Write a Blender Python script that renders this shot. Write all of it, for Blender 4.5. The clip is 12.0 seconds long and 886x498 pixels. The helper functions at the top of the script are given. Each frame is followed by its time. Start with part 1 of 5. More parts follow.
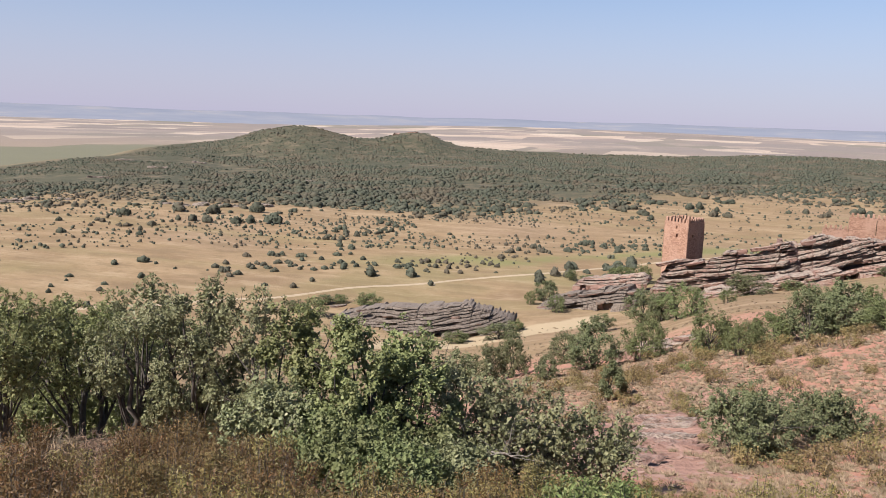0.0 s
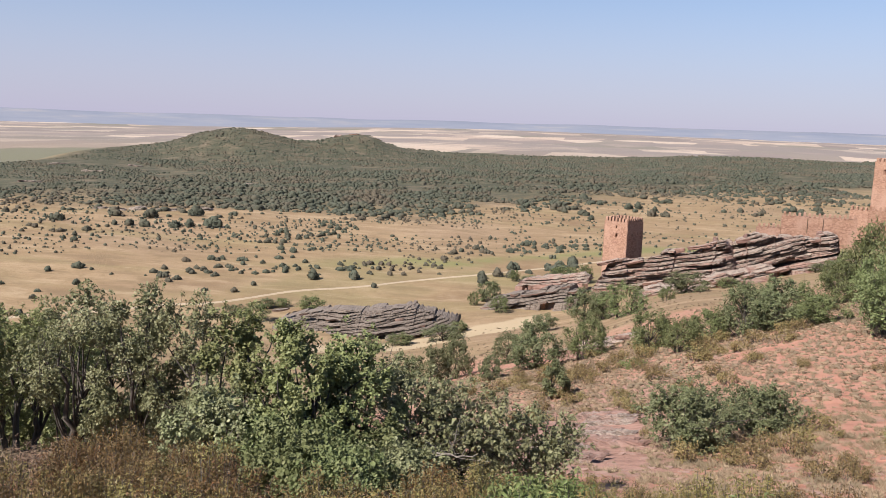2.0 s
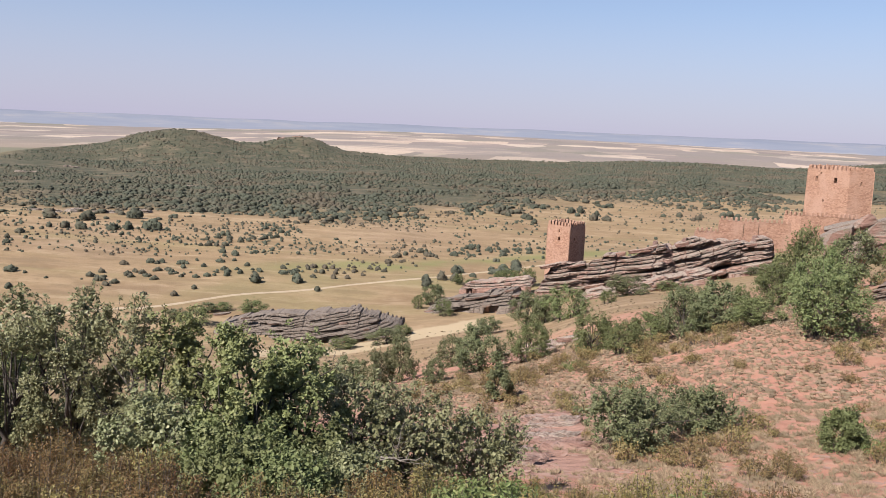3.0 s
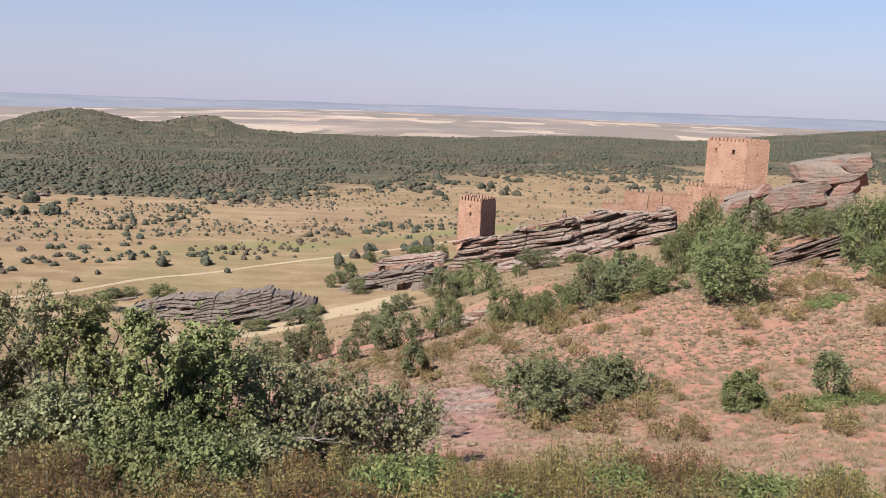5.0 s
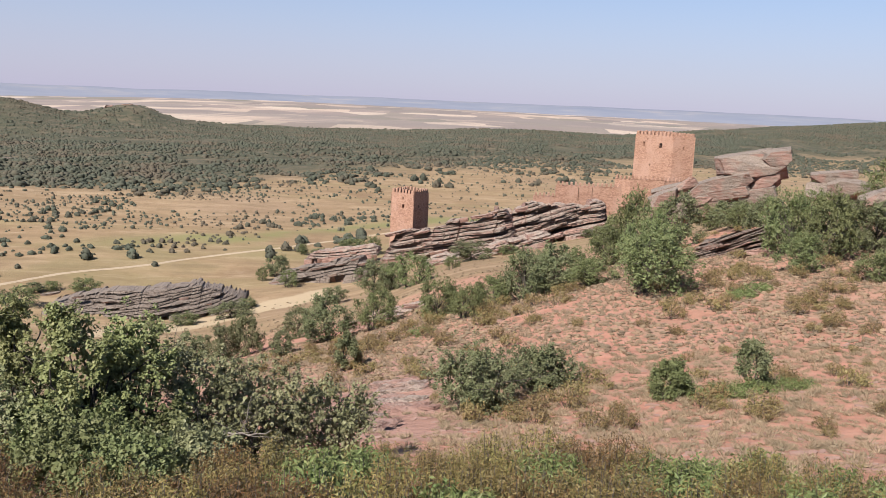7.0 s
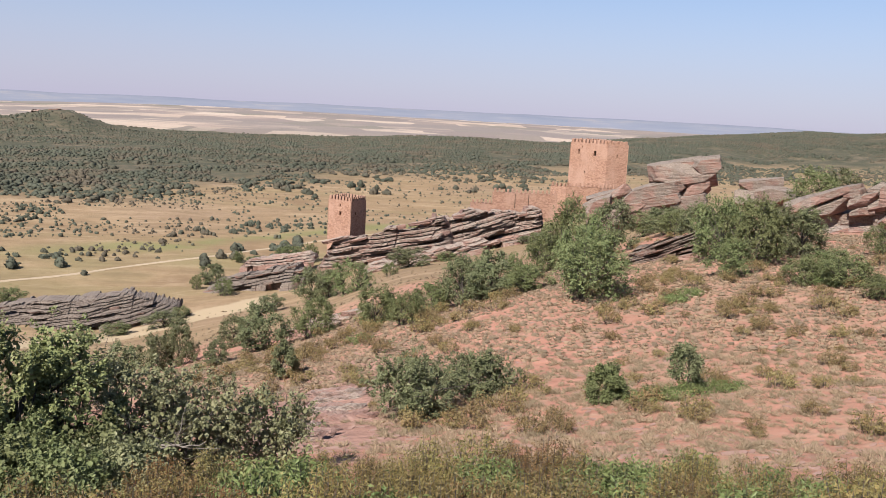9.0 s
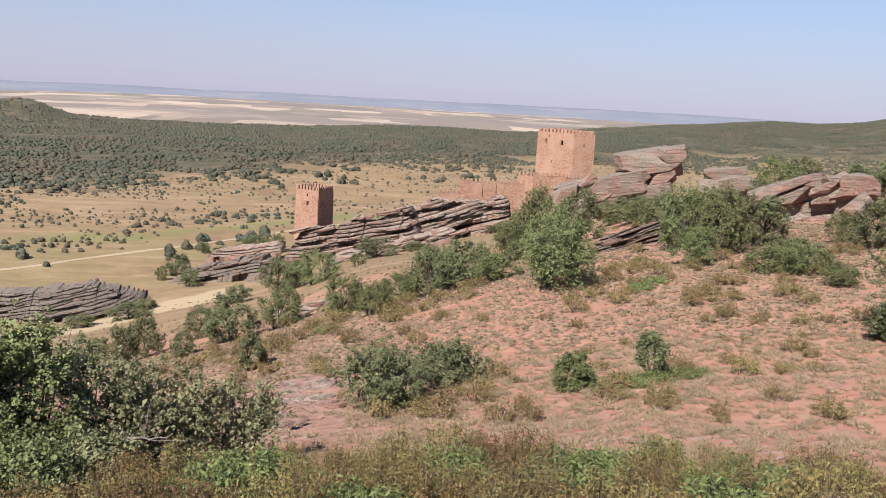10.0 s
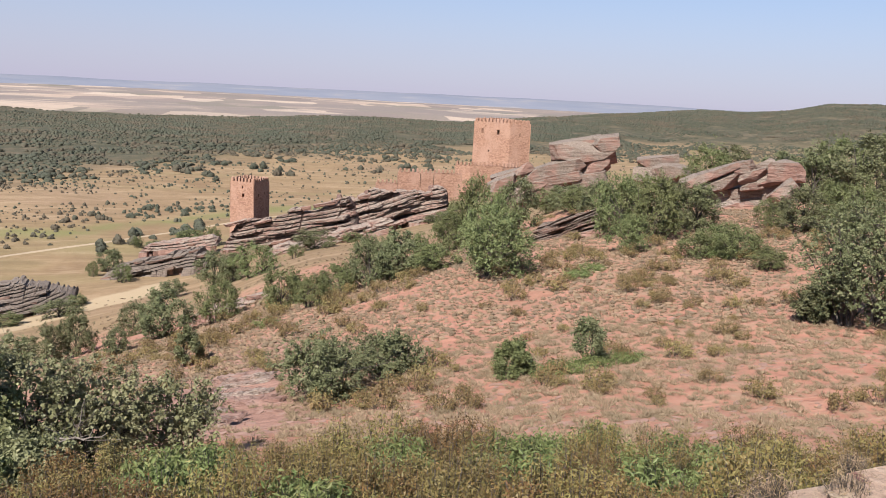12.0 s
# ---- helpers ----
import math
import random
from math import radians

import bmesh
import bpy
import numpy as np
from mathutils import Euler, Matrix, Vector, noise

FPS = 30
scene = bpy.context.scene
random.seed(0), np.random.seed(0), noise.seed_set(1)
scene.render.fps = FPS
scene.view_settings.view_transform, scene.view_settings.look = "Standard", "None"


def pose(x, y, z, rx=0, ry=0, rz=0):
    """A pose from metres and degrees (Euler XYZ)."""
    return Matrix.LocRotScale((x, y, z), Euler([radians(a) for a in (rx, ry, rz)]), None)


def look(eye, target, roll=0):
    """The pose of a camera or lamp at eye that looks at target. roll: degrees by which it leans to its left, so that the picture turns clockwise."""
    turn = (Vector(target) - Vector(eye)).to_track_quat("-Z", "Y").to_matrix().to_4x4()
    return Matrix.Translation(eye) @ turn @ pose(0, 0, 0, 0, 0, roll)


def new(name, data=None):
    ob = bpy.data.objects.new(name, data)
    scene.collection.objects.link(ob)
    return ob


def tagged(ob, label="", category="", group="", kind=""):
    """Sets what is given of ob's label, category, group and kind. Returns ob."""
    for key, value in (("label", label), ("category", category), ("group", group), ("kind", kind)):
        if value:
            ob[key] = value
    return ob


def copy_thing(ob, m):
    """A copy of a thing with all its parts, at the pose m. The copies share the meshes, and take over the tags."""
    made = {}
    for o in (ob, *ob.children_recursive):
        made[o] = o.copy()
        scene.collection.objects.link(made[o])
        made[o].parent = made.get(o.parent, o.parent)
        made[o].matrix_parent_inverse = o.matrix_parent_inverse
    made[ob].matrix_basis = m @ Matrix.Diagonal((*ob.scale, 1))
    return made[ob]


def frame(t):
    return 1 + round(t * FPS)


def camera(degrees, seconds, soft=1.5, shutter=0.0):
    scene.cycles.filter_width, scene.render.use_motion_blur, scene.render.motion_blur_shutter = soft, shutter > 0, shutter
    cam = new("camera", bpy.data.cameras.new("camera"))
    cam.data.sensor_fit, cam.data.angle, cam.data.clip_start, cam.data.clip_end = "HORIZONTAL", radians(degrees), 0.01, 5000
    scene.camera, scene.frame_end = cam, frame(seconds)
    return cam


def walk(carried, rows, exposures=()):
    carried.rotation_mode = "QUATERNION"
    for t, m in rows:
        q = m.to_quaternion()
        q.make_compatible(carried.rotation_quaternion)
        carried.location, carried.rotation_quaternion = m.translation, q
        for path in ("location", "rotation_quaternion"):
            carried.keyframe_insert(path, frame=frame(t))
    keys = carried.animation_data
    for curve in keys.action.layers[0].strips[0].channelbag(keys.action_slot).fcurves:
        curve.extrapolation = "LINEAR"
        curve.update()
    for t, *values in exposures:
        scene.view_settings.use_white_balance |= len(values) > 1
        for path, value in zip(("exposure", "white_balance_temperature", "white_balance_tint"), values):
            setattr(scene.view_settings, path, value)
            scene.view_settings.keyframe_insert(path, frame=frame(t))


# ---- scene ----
EYE = Vector((0.0, 0.0, 1.65))
# seconds, heading clockwise from +y, tilt above level, lean (degrees)
TURNS = [
    (0.0, -15.65, -8.93, 2.13),
    (0.5, -14.17, -9.08, 2.35),
    (1.0, -12.59, -9.29, 2.30),
    (1.5, -12.06, -9.29, 2.41),
    (2.0, -11.88, -8.68, 2.04),
    (2.5, -10.92, -8.35, 2.70),
    (3.0, -8.20, -8.31, 2.67),
    (5.0, -2.34, -9.58, 2.17),
    (5.5, -1.05, -9.77, 2.49),
    (6.0, -0.00, -9.99, 2.57),
    (6.5, 0.97, -9.81, 2.90),
    (7.0, 2.13, -9.90, 2.75),
    (9.0, 6.23, -9.24, 3.18),
    (9.5, 6.97, -9.53, 3.12),
    (10.0, 8.39, -9.80, 3.30),
    (10.5, 8.66, -9.64, 3.03),
    (11.0, 9.86, -9.81, 2.99),
    (11.5, 10.88, -9.77, 3.29),
    (12.0, 12.50, -10.21, 3.10),
]


def aim(heading, tilt, lean):
    a, e = radians(heading), radians(tilt)
    way = Vector((math.sin(a) * math.cos(e), math.cos(a) * math.cos(e), math.sin(e)))
    return look(EYE, EYE + way * 10, lean)


cam = camera(53.69, 12.0, soft=0.85)
walk(cam, [(t, aim(h, e, l)) for t, h, e, l in TURNS], [(0.0, 1.04, 6270, 13), (12.0, 1.04, 6270, 13)])

# ---- light ----
SUN_AZ, SUN_EL = 218.0, 46.0
world = bpy.data.worlds.new("sky")
scene.world = world
world.use_nodes = True
wn = world.node_tree
sky = wn.nodes.new("ShaderNodeTexSky")
sky.sky_type, sky.sun_disc = "NISHITA", False
sky.sun_elevation, sky.sun_rotation = radians(SUN_EL), radians(SUN_AZ)
sky.altitude, sky.air_density, sky.dust_density, sky.ozone_density = 300, 1.0, 0.5, 4.0
lift = wn.nodes.new("ShaderNodeVectorMath")
lift.inputs[1].default_value = (0, 0, 0.014)
wn.links.new(wn.nodes.new("ShaderNodeTexCoord").outputs["Generated"], lift.inputs[0])
wn.links.new(lift.outputs[0], sky.inputs["Vector"])
veil = wn.nodes.new("ShaderNodeMix")
veil.data_type = "RGBA"
veil.inputs[7].default_value = (4.25, 4.05, 5.3, 1)  # summer haze, thick at the horizon, thin overhead
height = wn.nodes.new("ShaderNodeSeparateXYZ")
wn.links.new(lift.outputs[0], height.inputs[0])
thick = wn.nodes.new("ShaderNodeValToRGB")
while len(thick.color_ramp.elements) < 4:
    thick.color_ramp.elements.new(0.5)
for stop, (at, haze) in zip(thick.color_ramp.elements, ((0.0, 0.86), (0.06, 0.66), (0.14, 0.30), (0.3, 0.05))):
    stop.position, stop.color = at, (haze, haze, haze, 1)
wn.links.new(height.outputs[2], thick.inputs[0])
wn.links.new(thick.outputs[0], veil.inputs[0])
wn.links.new(sky.outputs[0], veil.inputs[6])
wn.links.new(veil.outputs[2], wn.nodes["Background"].inputs[0])
wn.nodes["Background"].inputs[1].default_value = 0.06
sun = new("sun", bpy.data.lights.new("sun", "SUN"))
sun.data.energy, sun.data.angle, sun.data.color = 5.0, radians(0.55), (1.0, 0.92, 0.82)
sa, se = radians(SUN_AZ), radians(SUN_EL)
sun.matrix_basis = look((0, 0, 60), (-60 * math.sin(sa), -60 * math.cos(sa), 60 - 60 * math.tan(se)))


# ---- numbers for the land ----
def vnoise(x, y, seed=0):
    """Smooth value noise, 0 to 1, one cell a metre."""
    x, y = np.asarray(x, float), np.asarray(y, float)
    ix, iy = np.floor(x), np.floor(y)
    fx, fy = x - ix, y - iy
    fx, fy = fx * fx * (3 - 2 * fx), fy * fy * (3 - 2 * fy)

    def lattice(a, b):
        h = np.sin(a * 127.1 + b * 311.7 + seed * 74.7) * 43758.5453
        return h - np.floor(h)

    top = lattice(ix, iy) * (1 - fx) + lattice(ix + 1, iy) * fx
    low = lattice(ix, iy + 1) * (1 - fx) + lattice(ix + 1, iy + 1) * fx
    return top * (1 - fy) + low * fy


def fbm(x, y, seed=0, octaves=4):
    total, amp, norm = 0.0, 1.0, 0.0
    for k in range(octaves):
        total = total + amp * vnoise(np.asarray(x) * 2 ** k, np.asarray(y) * 2 ** k, seed + k)
        norm += amp
        amp *= 0.5
    return total / norm


def smooth(a, b, v):
    s = np.clip((np.asarray(v, float) - a) / (b - a), 0, 1)
    return s * s * (3 - 2 * s)


# heights of the near hillside below the eye, by heading (rows) and distance (columns)
HEADS = np.array([-45, -30, -15, -5, 5, 15, 25, 40.0])
REACH = np.log([3, 6, 9, 13, 19, 30, 45, 65, 100, 160, 220])
SLOPE = np.array([
    [-2.4, -3.3, -4.1, -5.2, -7.0, -11.0, -16, -22, -31, -42, -42],
    [-2.4, -3.4, -4.2, -5.4, -7.2, -11.0, -16, -22, -31, -42, -42],
    [-2.4, -3.5, -4.4, -5.8, -7.9, -11.5, -16, -21.5, -31, -42, -42],
    [-2.4, -3.5, -4.4, -5.8, -7.6, -10.7, -14.2, -18.6, -26.5, -38, -42],
    [-2.4, -3.5, -4.4, -5.7, -7.5, -9.6, -11.7, -14.4, -20, -29.5, -37],
    [-2.4, -3.5, -4.3, -5.6, -7.1, -8.5, -9.4, -11.0, -15.2, -22.4, -29],
    [-2.3, -3.3, -4.1, -5.3, -6.6, -7.5, -8.0, -8.2, -9.8, -16, -27],
    [-2.2, -2.9, -3.7, -4.9, -6.1, -6.3, -6.0, -6.3, -9.0, -18, -30],
])


def crest_el(az):
    """Elevation of the wooded skyline seen from the hill, in degrees."""
    return np.interp(az, [-60, -42.6, -39.6, -36.4, -33, -14, -8, -1, 3, 8, 13, 18, 21, 24, 26.8, 28.2, 30.8, 33.4, 35.5, 38, 45, 60],
                     [-4.4, -4.1, -3.6, -3.1, -2.75, -2.2, -2.12, -2.07, -1.8, -1.7, -1.66, -1.2, -0.84, -0.56, -0.24, -0.12, -0.14, 0.14, 0.6, 0.75, 0.4, 0.3])


def edge_r(az):
    """Distance at which the oak wood begins."""
    el = np.interp(az, [-60, -38, -22, -14, -8, 0, 9, 20, 26, 60], [-6.0, -6.1, -7.1, -7.0, -6.0, -5.1, -4.4, -4.0, -3.4, -3.4])
    return 41 / np.tan(np.radians(-el))


def wood_end(az):
    """Distance at which the oak wood gives way to the plain."""
    return np.interp(az, [-60, -46, -38, -33, -30, 18, 26, 60], [520, 600, 700, 900, 1030, 1030, 1500, 1500])


def ground_z(x, y, rough=True):
    x, y = np.asarray(x, float), np.asarray(y, float)
    r = np.maximum(np.hypot(x, y), 0.05)
    az = np.degrees(np.arctan2(x, y))
    a = np.clip(az, HEADS[0], HEADS[-1])
    lr = np.clip(np.log(r), REACH[0], REACH[-1])
    i = np.clip(np.searchsorted(HEADS, a) - 1, 0, len(HEADS) - 2)
    j = np.clip(np.searchsorted(REACH, lr) - 1, 0, len(REACH) - 2)
    u = (a - HEADS[i]) / (HEADS[i + 1] - HEADS[i])
    u = u * u * (3 - 2 * u) * 0.5 + u * 0.5
    v = (lr - REACH[j]) / (REACH[j + 1] - REACH[j])
    near = (SLOPE[i, j] * (1 - u) + SLOPE[i + 1, j] * u) * (1 - v) + (SLOPE[i, j + 1] * (1 - u) + SLOPE[i + 1, j + 1] * u) * v
    s = np.clip(r / 3, 0, 1)
    near = near * s + -1.65 * (1 - s)
    # the valley, the wooded upland behind it, and the plain beyond
    crest = wood_end(az) - 30 - 170 * smooth(20, 26, az)
    top = crest * np.tan(np.radians(crest_el(az))) - 4.5
    rise = smooth(edge_r(az) - 60, crest, r)
    far = -42 + (top + 42) * rise
    far = far + 23 * np.exp(-(((az + 25.3) / 4.2) ** 2) - ((r - 940) / 120) ** 2)
    far = far + 11 * np.exp(-(((az + 26.5) / 8.5) ** 2) - ((r - 930) / 150) ** 2) * 0.6
    far = far + 16 * np.exp(-(((az + 17.8) / 2.4) ** 2) - ((r - 950) / 90) ** 2)
    drop = smooth(crest + 10, crest + 420, r)
    far = far * (1 - drop) + (-74 + (28 * smooth(-30, -8, az) - 15) * smooth(1700, 4000, r)) * drop
    k = smooth(205, 330, r)
    z = near * (1 - k) + far * k
    back = smooth(62, 120, np.abs(az))
    z = z * (1 - back) + (-1.65 + 0.12 * np.minimum(r, 260) * smooth(0, 30, r)) * back
    if rough:
        z = z + (fbm(x / 2.3, y / 2.3, 3, 3) - 0.5) * 0.24 * smooth(7, 20, r) * (1 - smooth(120, 260, r))
        z = z + (fbm(x / 40, y / 40, 9, 3) - 0.5) * 2.4 * smooth(60, 300, r)
        z = z + (fbm(x / 130, y / 130, 19, 3) - 0.5) * 9 * smooth(450, 900, r) * (1 - smooth(1000, 1300, r))
    return z + EYE.z


def spot(az, r):
    """The place on the ground at that heading and distance from the viewpoint."""
    x, y = r * math.sin(radians(az)), r * math.cos(radians(az))
    return Vector((x, y, float(ground_z(x, y))))


# ---- materials ----
def material(name):
    m = bpy.data.materials.new(name)
    m.use_nodes = True
    t = m.node_tree
    return m, t, t.nodes["Principled BSDF"]


def node(t, kind, **inputs):
    n = t.nodes.new(kind)
    for key, value in inputs.items():
        n.inputs[key.replace("_", " ")].default_value = value
    return n


def noise_tex(t, scale, detail=5, rough=0.6, vector=None, distortion=0.0):
    n = node(t, "ShaderNodeTexNoise", Scale=scale, Detail=detail, Roughness=rough, Distortion=distortion)
    if vector is not None:
        t.links.new(vector, n.inputs["Vector"])
    return n.outputs["Fac"]


def ramp(t, fac, stops):
    n = t.nodes.new("ShaderNodeValToRGB")
    while len(n.color_ramp.elements) < len(stops):
        n.color_ramp.elements.new(0.5)
    for e, (p, c) in zip(n.color_ramp.elements, stops):
        e.position, e.color = p, (*c, 1) if len(c) == 3 else c
    t.links.new(fac, n.inputs[0])
    return n.outputs[0]


def grey(t, fac, a, b):
    """fac from a to b, stretched to 0..1."""
    n = node(t, "ShaderNodeMapRange")
    n.interpolation_type = "SMOOTHSTEP"
    n.inputs[1].default_value, n.inputs[2].default_value = a, b
    t.links.new(fac, n.inputs[0])
    return n.outputs[0]


def mix(t, fac, a, b, how="MIX"):
    n = t.nodes.new("ShaderNodeMix")
    n.data_type, n.blend_type = "RGBA", how
    for slot, value in ((0, fac), (6, a), (7, b)):
        if isinstance(value, (int, float)):
            n.inputs[slot].default_value = value
        elif isinstance(value, tuple):
            n.inputs[slot].default_value = (*value, 1)
        else:
            t.links.new(value, n.inputs[slot])
    return n.outputs[2]


def calc(t, op, a, b):
    n = t.nodes.new("ShaderNodeMath")
    n.operation = op
    for slot, value in ((0, a), (1, b)):
        if isinstance(value, (int, float)):
            n.inputs[slot].default_value = value
        else:
            t.links.new(value, n.inputs[slot])
    return n.outputs[0]


def bump(t, bsdf, height, strength, distance):
    n = node(t, "ShaderNodeBump", Strength=strength, Distance=distance)
    t.links.new(height, n.inputs["Height"])
    t.links.new(n.outputs[0], bsdf.inputs["Normal"])
    return n


def place_of(t):
    return t.nodes.new("ShaderNodeNewGeometry").outputs["Position"]


def stretched(t, vector, scale, rot=(0, 0, 0)):
    n = t.nodes.new("ShaderNodeMapping")
    n.inputs["Scale"].default_value, n.inputs["Rotation"].default_value = scale, rot
    t.links.new(vector, n.inputs["Vector"])
    return n.outputs[0]


def leaf_material(name, dark, light, warm, warm_share=0.15, gloss=0.5, through_light=0.25, patch_size=0.77, patch_tone=None):
    """Leaves: each its own tone, each plant slightly its own hue."""
    m, t, b = material(name)
    isl = t.nodes.new("ShaderNodeNewGeometry").outputs["Random Per Island"]
    tone = ramp(t, isl, [(0.0, dark), (0.72, light), (1.0 - warm_share * 0.6, light), (1.0, warm)])
    own = t.nodes.new("ShaderNodeObjectInfo").outputs["Random"]
    hue = node(t, "ShaderNodeHueSaturation")
    t.links.new(tone, hue.inputs["Color"])
    t.links.new(calc(t, "ADD", calc(t, "MULTIPLY", own, 0.03), 0.485), hue.inputs["Hue"])
    t.links.new(calc(t, "ADD", calc(t, "MULTIPLY", own, 0.35), 0.82), hue.inputs["Value"])
    patch = noise_tex(t, 1 / patch_size, 4, 0.65, place_of(t))
    col = mix(t, grey(t, patch, 0.46, 0.62 if patch_tone else 0.8), hue.outputs[0], patch_tone or warm)
    t.links.new(col, b.inputs["Base Color"])
    b.inputs["Roughness"].default_value = gloss
    b.inputs["Specular IOR Level"].default_value = 0.2
    tr = t.nodes.new("ShaderNodeBsdfTranslucent")
    t.links.new(col, tr.inputs["Color"])
    ms = t.nodes.new("ShaderNodeMixShader")
    ms.inputs[0].default_value = through_light
    t.links.new(b.outputs[0], ms.inputs[1])
    t.links.new(tr.outputs[0], ms.inputs[2])
    t.links.new(ms.outputs[0], t.nodes["Material Output"].inputs["Surface"])
    return m


def bark_material(name, a, b_):
    m, t, b = material(name)
    p = stretched(t, place_of(t), (1, 1, 0.25))
    f = noise_tex(t, 14, 5, 0.7, p)
    t.links.new(ramp(t, f, [(0.3, a), (0.7, b_)]), b.inputs["Base Color"])
    b.inputs["Roughness"].default_value = 0.9
    bump(t, b, f, 0.8, 0.02)
    return m


def stone_material(name, scale=1.0, weather=0.0, tone=1.0, seams=0.4):
    """Layered sandstone: red inside, grey lichen on the weathered upper faces."""
    m, t, b = material(name)
    geo = t.nodes.new("ShaderNodeNewGeometry")
    pos = geo.outputs["Position"]
    beds = noise_tex(t, 1.2 * scale, 4, 0.6, stretched(t, pos, (0.25, 0.25, 2.6), (0, radians(-12), 0)), 0.4)
    fine = noise_tex(t, 6 * scale, 6, 0.7, pos)
    big = noise_tex(t, 0.45 * scale, 3, 0.5, pos)
    red = ramp(t, beds, [(0.25, (0.131, 0.065, 0.05)), (0.5, (0.236, 0.137, 0.105)), (0.75, (0.315, 0.21, 0.17))])
    lichen = ramp(t, fine, [(0.28, (0.079 * tone, 0.062 * tone, 0.049 * tone)), (0.48, (0.189 * tone, 0.152 * tone, 0.121 * tone)), (0.7, (0.304 * tone, 0.249 * tone, 0.202 * tone))])
    sep = t.nodes.new("ShaderNodeSeparateXYZ")
    t.links.new(geo.outputs["Normal"], sep.inputs[0])
    up = calc(t, "ADD", sep.outputs[2], calc(t, "MULTIPLY", calc(t, "SUBTRACT", big, 0.5), 2.4))
    up = calc(t, "ADD", up, calc(t, "MULTIPLY", calc(t, "SUBTRACT", fine, 0.5), 1.2))
    own = t.nodes.new("ShaderNodeObjectInfo").outputs["Random"]
    up = calc(t, "ADD", up, calc(t, "MULTIPLY", calc(t, "SUBTRACT", own, 0.5), 0.7))
    col = mix(t, grey(t, up, 0.0 + weather, 0.9 + weather), red, lichen)
    seam = noise_tex(t, 1.0 * scale, 4, 0.6, stretched(t, pos, (0.45, 0.45, 9.0), (0, radians(-14), 0)), 0.6)
    col = mix(t, calc(t, "MULTIPLY", grey(t, seam, 0.55, 0.62), seams), col, (0.068, 0.044, 0.034))
    t.links.new(col, b.inputs["Base Color"])
    b.inputs["Roughness"].default_value = 0.92
    h = calc(t, "SUBTRACT", calc(t, "ADD", calc(t, "MULTIPLY", beds, 1.6), calc(t, "MULTIPLY", fine, 1.4)), calc(t, "MULTIPLY", grey(t, seam, 0.55, 0.66), 0.8))
    bump(t, b, h, 0.9, 0.13 / scale)
    return m


def masonry_material(name):
    m, t, b = material(name)
    pos = place_of(t)
    grain = noise_tex(t, 3.2, 6, 0.7, pos)
    course = noise_tex(t, 1.6, 3, 0.6, stretched(t, pos, (1.2, 1.2, 2.6)))
    stain = noise_tex(t, 0.28, 4, 0.6, stretched(t, pos, (1, 1, 0.6)))
    stones = node(t, "ShaderNodeTexVoronoi", Scale=2.3)
    t.links.new(stretched(t, pos, (1, 1, 1.7)), stones.inputs["Vector"])
    base = ramp(t, stones.outputs["Color"], [(0.2, (0.211, 0.112, 0.074)), (0.5, (0.276, 0.157, 0.104)), (0.85, (0.325, 0.197, 0.136))])
    base = mix(t, grey(t, stain, 0.42, 0.68), base, (0.325, 0.2, 0.143))
    base = mix(t, calc(t, "MULTIPLY", grey(t, course, 0.5, 0.75), 0.55), base, (0.195, 0.115, 0.083))
    base = mix(t, calc(t, "MULTIPLY", grey(t, grain, 0.55, 0.75), 0.5), base, (0.367, 0.249, 0.176))
    t.links.new(base, b.inputs["Base Color"])
    b.inputs["Roughness"].default_value = 0.93
    edge = node(t, "ShaderNodeTexVoronoi", Scale=2.3)
    edge.feature = "DISTANCE_TO_EDGE"
    t.links.new(stretched(t, pos, (1, 1, 1.7)), edge.inputs["Vector"])
    h = calc(t, "ADD", calc(t, "MULTIPLY", grey(t, edge.outputs["Distance"], 0.0, 0.08), 0.7), grain)
    bump(t, b, h, 0.7, 0.05)
    return m


